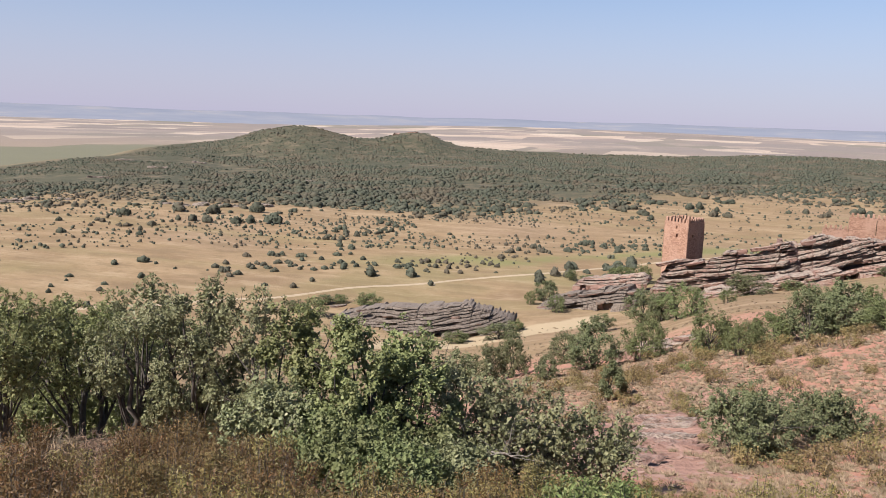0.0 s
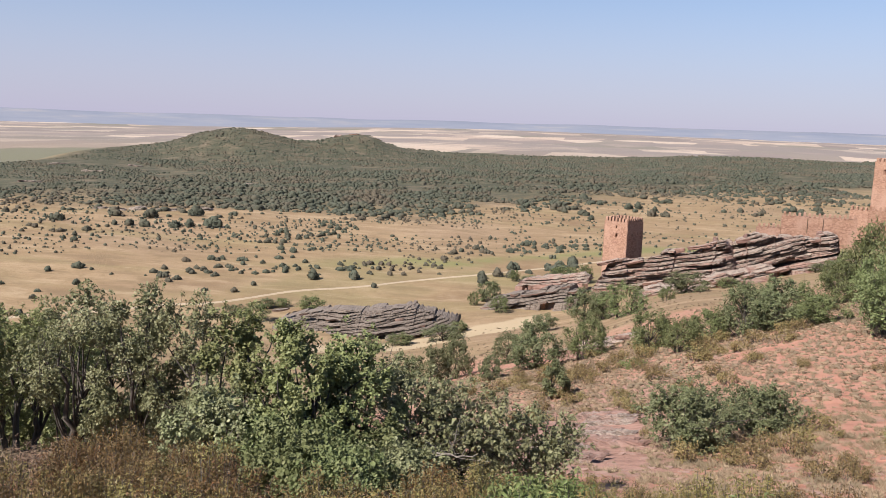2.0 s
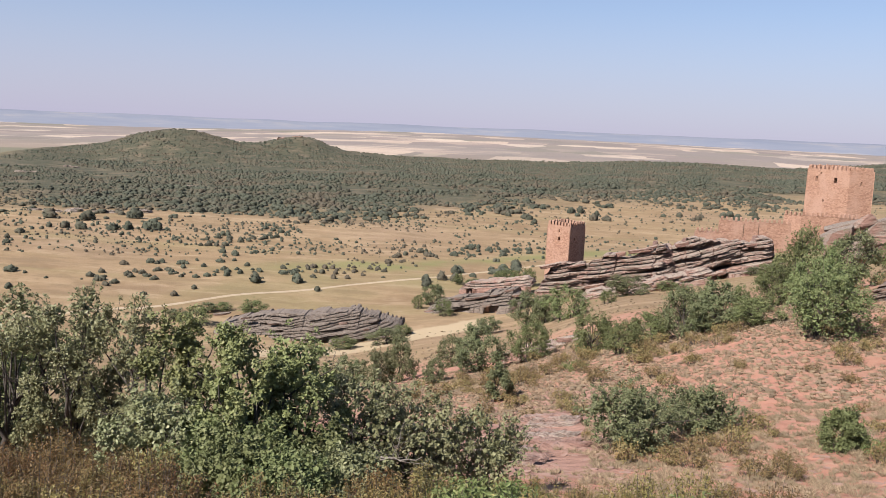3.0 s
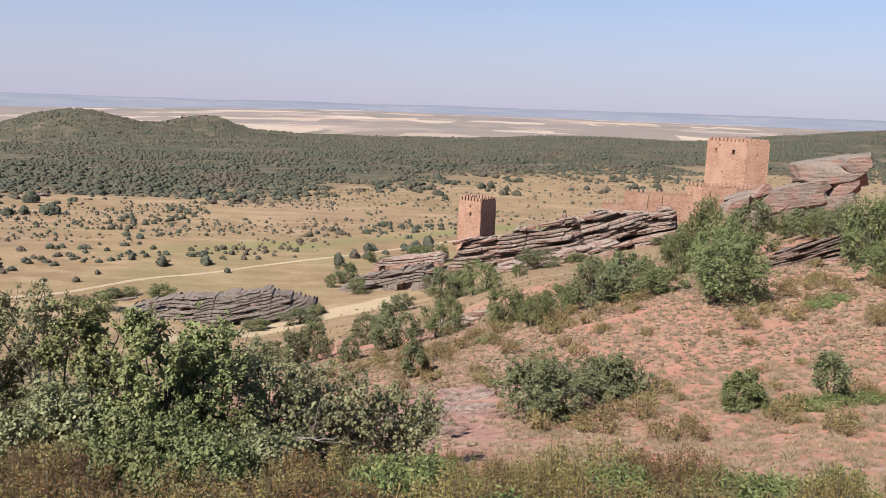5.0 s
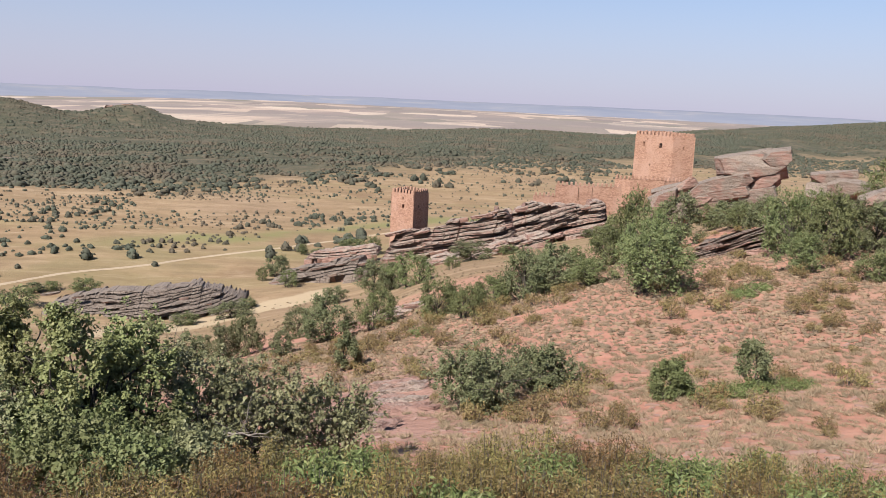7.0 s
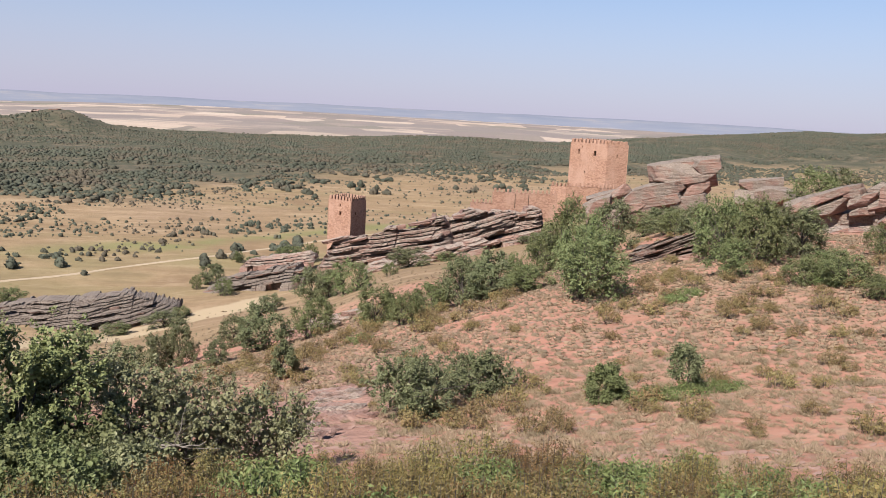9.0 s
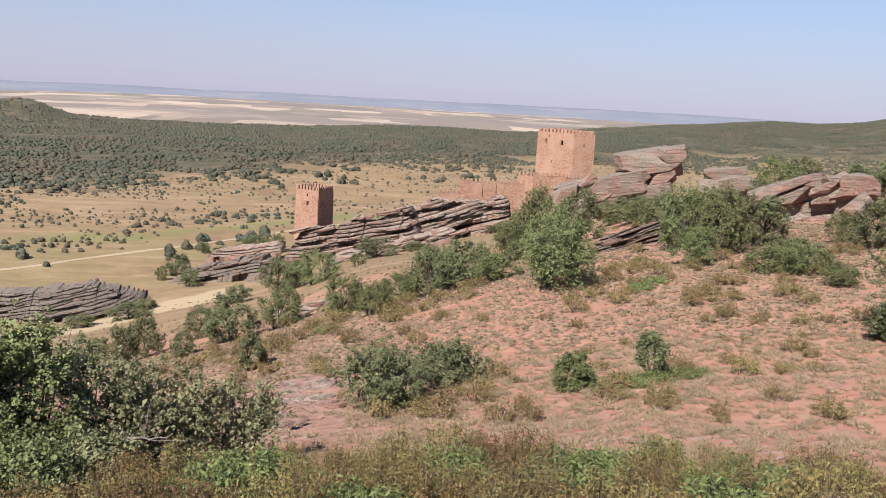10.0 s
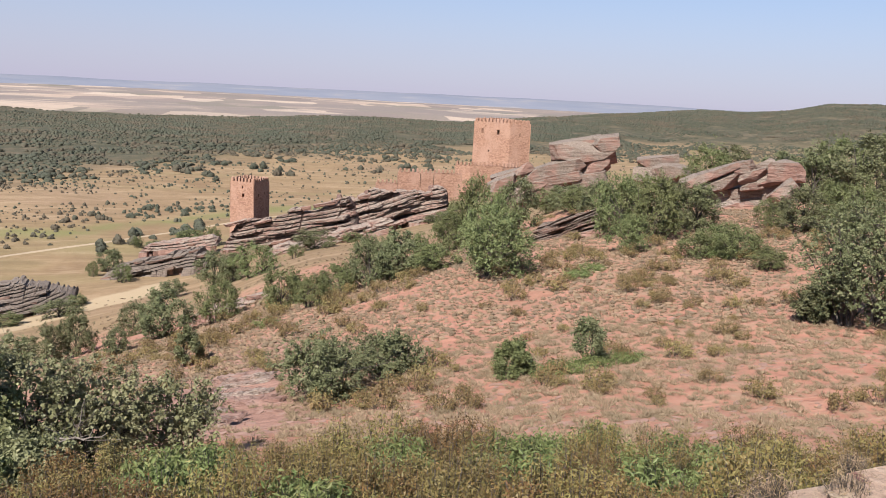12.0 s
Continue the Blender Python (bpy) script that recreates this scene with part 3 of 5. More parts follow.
# ---- the land ----
def land():
    az = np.concatenate([np.arange(-180, -62, 4.0), np.arange(-62, 62, 0.34), np.arange(62, 180, 4.0)])
    r = np.concatenate([[0.002, 0.6, 1.2, 2.0], np.exp(np.arange(math.log(2.8), math.log(4880), 0.025))])
    A, R = np.meshgrid(np.radians(az), r, indexing="ij")
    X, Y = R * np.sin(A) - 0.3, R * np.cos(A) - 0.4
    Z = ground_z(X, Y)
    n, k = A.shape
    i, j = np.meshgrid(np.arange(n), np.arange(k - 1), indexing="ij")
    i2 = (i + 1) % n
    f = np.stack([i * k + j, i * k + j + 1, i2 * k + j + 1, i2 * k + j], -1).reshape(-1, 4)
    me = np_mesh("ground", np.stack([X, Y, Z], -1).reshape(-1, 3), f[:, ::-1], LAND, True)
    az_, R = np.degrees(np.arctan2(X, Y)), np.hypot(X, Y)
    wob = (fbm(X / 9, Y / 9, 31, 3) - 0.5)
    red = smooth(-22, -9, az_ + wob * 16) * (1 - 0.75 * smooth(60, 120, R + wob * 40)) * (1 - smooth(150, 200, R))
    red = np.maximum(red, smooth(17, 26, az_) * (1 - smooth(95, 150, R)))
    red = np.maximum(red, 0.95 * (1 - smooth(11, 26, R)))
    wob2 = (fbm(X / 30, Y / 30, 41, 3) - 0.5)
    band = 262 + 18 * np.sin(az_ * 0.09) + np.maximum(0, az_ + 10) * 2.2 + wob2 * 30
    green = np.exp(-((R - band) / 8) ** 2) * 1.2 * smooth(-26, -12, az_) + 0.35 * np.exp(-((R - 215 - wob2 * 60) / 30) ** 2) * smooth(0.5, 0.65, fbm(X / 25, Y / 25, 77, 2))
    lane = 40 / np.tan(np.radians(np.interp(az_, [-60, -18, -12, -8, -4], [15.6, 15.3, 14.6, 13.9, 13.2])))
    pale = np.exp(-((R - lane + wob * 8) / 7) ** 2) * smooth(-26, -16, az_) * (1 - smooth(-6, -3, az_)) * 1.2
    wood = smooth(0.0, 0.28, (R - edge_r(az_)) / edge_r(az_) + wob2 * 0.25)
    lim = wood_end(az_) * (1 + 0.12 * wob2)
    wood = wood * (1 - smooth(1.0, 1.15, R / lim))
    # dark cover under the small near wood: shade behind its trunks, painted in
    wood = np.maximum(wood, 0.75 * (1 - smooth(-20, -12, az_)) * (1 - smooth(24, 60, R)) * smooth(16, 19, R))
    far = smooth(1.03, 1.18, R / lim)
    at = me.attributes.new("cover", "FLOAT_COLOR", "POINT")
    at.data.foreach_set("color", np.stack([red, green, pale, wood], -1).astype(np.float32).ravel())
    sheet = smooth(-11, -6, az_ + wob * 5) * (1 - smooth(0.5, 6, az_ + wob * 6)) * smooth(16, 19, R) * (1 - smooth(33, 42, R + wob * 14))
    at = me.attributes.new("bedrock", "FLOAT", "POINT")
    at.data.foreach_set("value", sheet.astype(np.float32).ravel())
    at = me.attributes.new("farmland", "FLOAT", "POINT")
    at.data.foreach_set("value", far.astype(np.float32).ravel())
    return tagged(new("ground", me), "red soil hillside falling to a straw-coloured valley and plain", "ground", kind="structure")


land()


def road():
    """The dirt track across the valley floor."""
    az = np.linspace(-40, 3, 160)
    r = np.interp(az, [-40, -27.4, -16.25, -8.35, 0, 3], [186, 190, 212, 232, 262, 275])
    r = r + np.sin(az * 0.8) * 0.8
    rows = []
    for off in (-1.0, -0.6, 0.6, 1.0):
        x, y = (r + off) * np.sin(np.radians(az)), (r + off) * np.cos(np.radians(az))
        rows.append(np.stack([x, y, ground_z(x, y) + (0.10 if abs(off) < 1 else 0.02)], -1))
    v = np.stack(rows, 1).reshape(-1, 3)
    i, j = np.meshgrid(np.arange(159), np.arange(3), indexing="ij")
    f = np.stack([i * 4 + j, i * 4 + j + 1, (i + 1) * 4 + j + 1, (i + 1) * 4 + j], -1).reshape(-1, 4)
    tagged(new("road", np_mesh("road", v, f[:, ::-1], ROAD, True)), "pale dusty dirt track across the dry valley", "road", kind="structure")


road()


def far_range():
    """The long flat-topped range on the horizon, wooded, with distance haze put into its blue colour."""
    m, t, b = material("hazed_range")
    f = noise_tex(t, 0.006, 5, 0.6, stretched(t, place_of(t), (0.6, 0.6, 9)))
    # blue-grey tones paint the haze of distance onto the slopes
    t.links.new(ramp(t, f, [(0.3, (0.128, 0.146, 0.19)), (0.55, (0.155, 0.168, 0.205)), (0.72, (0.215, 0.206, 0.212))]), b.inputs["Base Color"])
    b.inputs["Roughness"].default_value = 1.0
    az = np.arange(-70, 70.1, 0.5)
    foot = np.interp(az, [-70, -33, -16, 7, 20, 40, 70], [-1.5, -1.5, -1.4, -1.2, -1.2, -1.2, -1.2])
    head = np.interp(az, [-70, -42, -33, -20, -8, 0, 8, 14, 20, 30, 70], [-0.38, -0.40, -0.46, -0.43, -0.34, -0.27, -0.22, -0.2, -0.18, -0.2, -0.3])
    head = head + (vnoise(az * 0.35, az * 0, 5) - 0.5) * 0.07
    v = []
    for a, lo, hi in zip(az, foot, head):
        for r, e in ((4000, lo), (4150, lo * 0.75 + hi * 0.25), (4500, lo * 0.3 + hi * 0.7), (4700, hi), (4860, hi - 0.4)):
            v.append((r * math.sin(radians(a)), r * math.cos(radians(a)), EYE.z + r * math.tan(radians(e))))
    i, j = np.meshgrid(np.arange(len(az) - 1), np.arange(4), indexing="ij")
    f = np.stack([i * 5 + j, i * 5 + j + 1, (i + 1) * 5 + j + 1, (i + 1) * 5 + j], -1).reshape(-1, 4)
    tagged(new("backdrop", np_mesh("backdrop", np.array(v), f[:, ::-1], m, True)), "long flat-topped range coloured haze-blue on the horizon", "hills", kind="structure")


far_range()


# ---- the castle ----
def compass(az):
    return Vector((math.sin(radians(az)), math.cos(radians(az)), 0))


def at_el(az, r, el):
    return compass(az) * r + Vector((0, 0, EYE.z + r * math.tan(radians(el))))


def inset(poly, d):
    """The footprint shrunk by d; poly runs clockwise seen from above or not, the centre decides."""
    n, out = len(poly), []
    c = sum(poly, Vector((0, 0, 0))) / n
    lines = []
    for i in range(n):
        a, b = poly[i], poly[(i + 1) % n]
        w = (b - a).normalized()
        nrm = Vector((-w.y, w.x, 0))
        if nrm.dot(c - a) < 0:
            nrm = -nrm
        lines.append((a + nrm * d, w))
    for i in range(n):
        (p, u), (q, w) = lines[i - 1], lines[i]
        den = u.x * w.y - u.y * w.x
        s = ((q.x - p.x) * w.y - (q.y - p.y) * w.x) / den
        out.append(p + u * s)
    return out


def wall_mesh(name, a, b, ai, bi, z0, z1, holes, lean, rng):
    """One wall between outer corners a, b and inner corners ai, bi, with openings right through it; it leans in by lean metres at the top."""
    L = (b - a).length
    us = sorted({0.0, 1.0, *[round(h[0] / L, 4) for h in holes], *[round((h[0] + h[2]) / L, 4) for h in holes], *[k / 8 for k in range(1, 8)]})
    ws = sorted({z0, z1, *[h[1] for h in holes], *[h[1] + h[3] for h in holes], *[z0 + (z1 - z0) * k / 8 for k in range(1, 8)]})

    def hole(i, j):
        u, w = (us[i] + us[i + 1]) / 2 * L, (ws[j] + ws[j + 1]) / 2
        return any(h[0] < u < h[0] + h[2] and h[1] < w < h[1] + h[3] for h in holes)

    inn = (((ai + bi) - (a + b)) / 2).normalized()
    nu, nw = len(us), len(ws)
    verts, faces = [], []
    for side in (0, 1):
        for u in us:
            for w in ws:
                p = (a.lerp(b, u) if side == 0 else ai.lerp(bi, u)) + Vector((0, 0, w))
                if side == 0:
                    edge = 0 < u < 1
                    p = p + inn * (lean * (w - z0) / (z1 - z0) + (rng.uniform(-0.015, 0.015) if edge else 0))
                verts.append(p)

    def vid(side, i, j):
        return side * nu * nw + i * nw + j

    for i in range(nu - 1):
        for j in range(nw - 1):
            if hole(i, j):
                continue
            faces.append((vid(0, i, j), vid(0, i + 1, j), vid(0, i + 1, j + 1), vid(0, i, j + 1)))
            faces.append((vid(1, i, j), vid(1, i, j + 1), vid(1, i + 1, j + 1), vid(1, i + 1, j)))
            for di, dj, e in ((-1, 0, ((i, j), (i, j + 1))), (1, 0, ((i + 1, j), (i + 1, j + 1))), (0, -1, ((i, j), (i + 1, j))), (0, 1, ((i, j + 1), (i + 1, j + 1)))):
                x, y = i + di, j + dj
                if not (0 <= x < nu - 1 and 0 <= y < nw - 1) or hole(x, y):
                    (p, q), (s, t) = e
                    faces.append((vid(0, p, q), vid(1, p, q), vid(1, s, t), vid(0, s, t)))
    me = np_mesh(name, [tuple(v) for v in verts], faces, MASONRY)
    bm = bmesh.new()
    bm.from_mesh(me)
    bmesh.ops.recalc_face_normals(bm, faces=bm.faces)
    bm.to_mesh(me)
    bm.free()
    return me


def block_mesh(name, a, b, depth_dir, depth, z0, z1, mat, peak=0.0):
    """A block along a-b, going back by depth, with a slightly pointed and chipped top."""
    d = depth_dir * depth
    base = [a, b, b + d, a + d]
    v = [(p.x, p.y, z0) for p in base] + [(p.x, p.y, z1) for p in base]
    c = (a + b) * 0.5 + d * 0.5
    v.append((c.x, c.y, z1 + peak))
    bm = bmesh.new()
    vs = [bm.verts.new(p) for p in v]
    for q in ((0, 1, 5, 4), (1, 2, 6, 5), (2, 3, 7, 6), (3, 0, 4, 7), (3, 2, 1, 0), (4, 5, 8), (5, 6, 8), (6, 7, 8), (7, 4, 8)):
        bm.faces.new([vs[k] for k in q])
    bmesh.ops.recalc_face_normals(bm, faces=bm.faces)
    me = bpy.data.meshes.new(name)
    bm.to_mesh(me)
    bm.free()
    me.materials.append(mat)
    return me


def merlons(parent, a, b, back, z, rng, pitch, width, height, depth):
    L = (b - a).length
    n = max(2, round(L / pitch))
    w = (b - a).normalized()
    for k in range(n):
        s = (k + 0.5) * L / n - width / 2
        hh = height * rng.uniform(0.82, 1.08)
        p = a + w * s
        part("merlon", block_mesh("merlon", p, p + w * width * rng.uniform(0.9, 1.05), back, depth, z - 0.02, z + hh, MASONRY, 0.12), parent)


def tower(name, label, foot, z0, z1, thick, pitch, m_w, m_h, openings, lean, seed):
    rng = random.Random(seed)
    ob = tagged(new(name), label, "tower")
    n = len(foot)
    inner = inset(foot, thick)
    topf = inset(foot, lean)
    for i in range(n):
        a, b, ai, bi = foot[i], foot[(i + 1) % n], inner[i], inner[(i + 1) % n]
        part("wall", wall_mesh("wall", a, b, ai, bi, z0, z1, openings.get(i, []), lean, rng), ob)
        inn = (((ai + bi) - (a + b)) / 2)
        inn = inn.normalized()
        merlons(ob, topf[i], topf[(i + 1) % n], inn, z1, rng, pitch, m_w, m_h, 0.45)
    bm = bmesh.new()
    bm.faces.new([bm.verts.new((p.x, p.y, z1 - 1.0)) for p in inset(foot, thick + 0.01)])
    bmesh.ops.solidify(bm, geom=bm.faces[:], thickness=0.3)
    me = bpy.data.meshes.new("deck")
    bm.to_mesh(me)
    bm.free()
    me.materials.append(DECK)
    part("deck", me, ob, "grey roof deck behind the battlements")
    return ob


def castle():
    # lower watch tower, square, on the foot of the rock
    R1 = 200
    near = compass(0.05) * R1
    left, right = near + compass(304) * 6.4, near + compass(34) * 6.4
    rear = left + (right - near)
    zt, zb = at_el(0, R1, -6.42).z, at_el(0, R1, -10.2).z
    h = zt - zb
    tower("watch_tower", "square red rubble-stone watch tower with battlements on a rock", [left, near, right, rear], zb, zt, 0.9, 0.86, 0.5, 0.85,
          {0: [(3.2, zt - 3.5, 0.55, 0.85), (3.2, zt - 1.5, 0.3, 0.6), (1.0, zt - 3.75, 0.25, 0.25), (1.85, zt - 3.75, 0.25, 0.25)], 1: [(1.9, zt - 3.3, 0.4, 0.6), (4.2, zt - 3.0, 0.35, 0.6)]}, 0.12, 4)
    # the keep
    R2 = 225
    near = compass(16.45) * R2
    left, right = near + compass(314) * 10.8, near + compass(86) * 5.6
    rear = left + compass(46) * 9.5
    zt, zb = at_el(16, R2, -1.82).z, at_el(16, R2, -5.6).z
    tower("keep_tower", "tall red stone keep with battlements and small dark windows", [left, near, right, rear], zb, zt, 0.75, 1.02, 0.55, 0.85,
          {0: [(2.2, zt - 3.0, 0.7, 1.2), (6.9, zt - 3.1, 0.7, 1.2), (3.3, zt - 1.3, 0.35, 0.5), (4.5, zt - 7.8, 0.4, 0.6)], 1: [(2.6, zt - 3.3, 0.4, 0.9)]}, 0.12, 5)
    # curtain walls
    rng = random.Random(9)

    def curtain(label, pts, tops, drop, thick, slots=()):
        ob = tagged(new("curtain_wall"), label, "castle wall", "castle curtain walls")
        for (a1, r1), (a2, r2), e1, e2 in zip(pts, pts[1:], tops, tops[1:]):
            a, b = compass(a1) * r1, compass(a2) * r2
            w = (b - a).normalized()
            back = Vector((-w.y, w.x, 0))
            if back.dot(a) < 0:
                back = -back
            zt = (at_el(a1, r1, e1).z + at_el(a2, r2, e2).z) / 2
            part("wall", wall_mesh("wall", a, b, a + back * thick, b + back * thick, zt - drop, zt, [(x, zt - 3.6, 0.2, 3.2) for x in slots], 0.1, rng), ob)
            merlons(ob, a, b, back, zt, rng, 1.02, 0.46, 0.8, 0.4)
        return ob

    curtain("crenellated red stone curtain wall along the rock", [(9.3, 203), (13.5, 206)], [-5.28, -5.28], 6.5, 0.9, (5.2, 8.4))
    curtain("low crenellated outer wall at the foot of the keep", [(13.0, 213), (14.0, 211), (16.1, 213), (17.2, 216)], [-4.72, -4.62, -4.62, -4.62], 7.5, 1.0)
    curtain("ruined stepped end of the red curtain wall", [(7.9, 202), (9.28, 203)], [-6.15, -6.0], 4, 0.9)


castle()


# ---- rock ----
def slab_mesh(name, length, depth, thick, seed, mat=STONE, n=40, chip=0.014):
    """One bed of sandstone: broken, angular outline, sharp upper rim, hollowed underside, uneven top."""
    rng = np.random.default_rng(seed)
    # a polygon with straight broken edges, then points along it
    m = 11
    ka = (np.arange(m) + rng.uniform(-0.36, 0.36, m)) / m * 2 * np.pi
    kr = 1 / (np.abs(np.cos(ka)) ** 4 + np.abs(np.sin(ka)) ** 4) ** 0.25 * rng.uniform(0.8, 1.08, m)
    wedge = np.where(np.cos(ka) < 0, 1 - 0.35 * np.abs(np.cos(ka)) ** 2, 1.0)
    kx, ky = np.cos(ka) * np.maximum(kr, 0.95 * (np.abs(np.cos(ka)) > 0.9)), np.sin(ka) * kr * wedge
    u = np.linspace(0, m, n, endpoint=False)
    ox, oy = np.interp(u, np.arange(m + 1), np.append(kx, kx[0])) * length / 2, np.interp(u, np.arange(m + 1), np.append(ky, ky[0])) * depth / 2
    under = np.interp(np.arange(n), np.sort(rng.uniform(0, n, 8)), rng.uniform(0.02, 0.22, 8), period=n)
    j1, j2, j3 = (np.interp(np.arange(n), np.sort(rng.uniform(0, n, 12)), rng.uniform(0, 0.09, 12), period=n) for _ in range(3))
    levels = [(-0.5, 0.15 + under), (-0.3, 0.10 + under * 0.8), (-0.24, 0.05 + j1), (-0.02, 0.035 + j2), (0.03, 0.07 + j2), (0.1, 0.03 + j3), (0.28, 0.02 + j3 * 0.6), (0.31, 0.0 + j1 * 0.3), (0.47, j1 * 0.3), (0.5, 0.014 + j1 * 0.3), (0.52, 0.4 + 0 * j1), (0.53, 0.75 + 0 * j1)]
    v = []
    for h, ins in levels:
        ins = ins + (rng.normal(0, chip, n) if h < 0.505 else 0)
        sx, sy = 1 - ins * min(1, depth / length * 1.3), 1 - ins
        if h > 0.505:
            sx = 1 - ins
        z = h * thick + rng.normal(0, chip, n) * thick + (fbm(ox * 0.35 + 7, oy * 0.5 + 3, seed, 3) - 0.5) * thick * (0.28 if h > -0.3 else 0.5)
        v.append(np.stack([ox * sx, oy * sy, z], -1))
    k = len(levels)
    v = np.concatenate(v + [np.array([[0, 0, 0.53 * thick], [0, 0, -0.5 * thick]])])
    f = []
    for a in range(k - 1):
        for b in range(n):
            c = (b + 1) % n
            f.append((a * n + b, a * n + c, (a + 1) * n + c))
            f.append((a * n + b, (a + 1) * n + c, (a + 1) * n + b))
    top, low = k * n, k * n + 1
    for b in range(n):
        c = (b + 1) % n
        f.append(((k - 1) * n + b, (k - 1) * n + c, top))
        f.append((c, b, low))
    return np_mesh(name, v, np.array(f), mat, False)


def bedded_mesh(name, a, b, a2, b2, back, depth, bed, dip, seed, mat, step, ends=(0.10, 0.10), relief=1.0, ragged=1.0):
    """A crag of dipping beds: hard ones jut out, soft ones are eaten back, the crest breaks off in steps."""
    flat = Vector((b.x - a.x, b.y - a.y, 0))
    L = flat.length
    nu = max(24, int(L / step))
    high = max((a2 - a).z, (b2 - b).z) * 1.35
    nv = max(14, int(high / (step * 0.45)))
    nt = 10
    u = np.linspace(0, 1, nu)
    w = np.array(flat.normalized())
    bk = np.array(back)
    # crest height over the foot, ragged and stepped, running out at both ends
    taper = np.clip(np.minimum(u / ends[0], (1 - u) / ends[1]), 0, 1) ** 0.6
    block = vnoise(np.floor(u * L / (bed * 3.5)) * 1.7, 0 * u, seed + 5)
    crest = ((a2.z - a.z) * (1 - u) + (b2.z - b.z) * u) * (0.93 + ragged * (0.42 * fbm(u * L / (bed * 6), 0 * u, seed, 4) - 0.21 + 0.34 * (block - 0.5)))
    crest = crest * (0.12 + 0.88 * taper)
    q = np.linspace(0, 1, nv)
    U, Q = np.meshgrid(u, q, indexing="ij")
    H = Q * crest[:, None]
    s = U * L
    level = H + (a.z * (1 - U) + b.z * U) - s * math.tan(radians(dip)) + (fbm(s / (bed * 11), H / (bed * 9), seed + 3, 3) - 0.5) * bed * 1.0
    lay = level / bed + 2.4 * vnoise(level / (bed * 3.3), s / (bed * 30), seed + 1)
    idx = np.floor(lay)
    ph = lay - idx
    s2 = s + (fbm(s / (bed * 2), level / bed, seed + 21, 2) - 0.5) * bed * 1.6
    jut = vnoise(idx * 7.3, s2 / (bed * 8), seed + 2) * 1.6 + 0.8 * (vnoise(np.floor(s2 / (bed * 5.0) + idx * 0.37) * 3.1, idx * 5.7, seed + 4) - 0.5)
    soft = vnoise(idx * 3.1 + 50, s / (bed * 9), seed + 7)
    cut = np.where(ph < 0.34 * soft + 0.10, 1.5 + 1.1 * soft, 0.0) + 0.25 * np.clip((ph - 0.8) / 0.2, 0, 1) ** 2
    rough = (fbm(s / (bed * 0.5), H / (bed * 0.3), seed + 8, 4) - 0.5) * 0.4
    lam = lay * 3.7 + 0.6 * vnoise(s / (bed * 7), lay * 2, seed + 15)
    rough = rough + 0.32 * (vnoise(np.floor(lam) * 5.3, np.floor(s2 / (bed * 3.3)) * 1.3, seed + 16) - 0.5) + 0.22 * ((lam - np.floor(lam)) < 0.22)
    setback = depth * 0.5 * Q ** 1.2 + bed * relief * (1.25 * (1 - jut) + cut + rough)
    setback = setback + depth * 0.25 * (1 - taper[:, None]) + depth * 0.7 * (fbm(s / (depth * 0.9), H / (depth * 0.7), seed + 9, 3) - 0.5)
    setback = np.where(Q < 0.001, setback - 0.8 * bed, setback)
    base = np.array(a)[None, None, :] + (np.array(b) - np.array(a))[None, None, :] * U[..., None]
    front = base + bk * setback[..., None] + np.array([0, 0, 1.0]) * (H - 3.0 * bed * (Q < 0.001))[..., None]
    # the top, running back and down
    g = np.linspace(0, 1, nt + 1)[1:]
    last = front[:, -1, :]
    G = g[None, :]
    S = (u * L)[:, None]
    drop = crest[:, None] * (0.12 * G + 1.1 * np.clip(G - 0.55, 0, 1) ** 1.5 * 2.2) + 0.5 * bed * min(1.0, ragged ** 2) * (vnoise(np.floor(S / (bed * 2.7)), np.floor(G * 5), seed + 12) - 0.5) * (1 - G)
    top = last[:, None, :] + bk * (G * depth * 0.9)[..., None] - np.array([0, 0, 1.0]) * drop[..., None]
    allv = np.concatenate([front, top], 1)
    n2 = nv + nt
    i, j = np.meshgrid(np.arange(nu - 1), np.arange(n2 - 1), indexing="ij")
    f = np.stack([i * n2 + j, (i + 1) * n2 + j, (i + 1) * n2 + j + 1, i * n2 + j + 1], -1).reshape(-1, 4)
    return np_mesh(name, allv.reshape(-1, 3), f, mat)


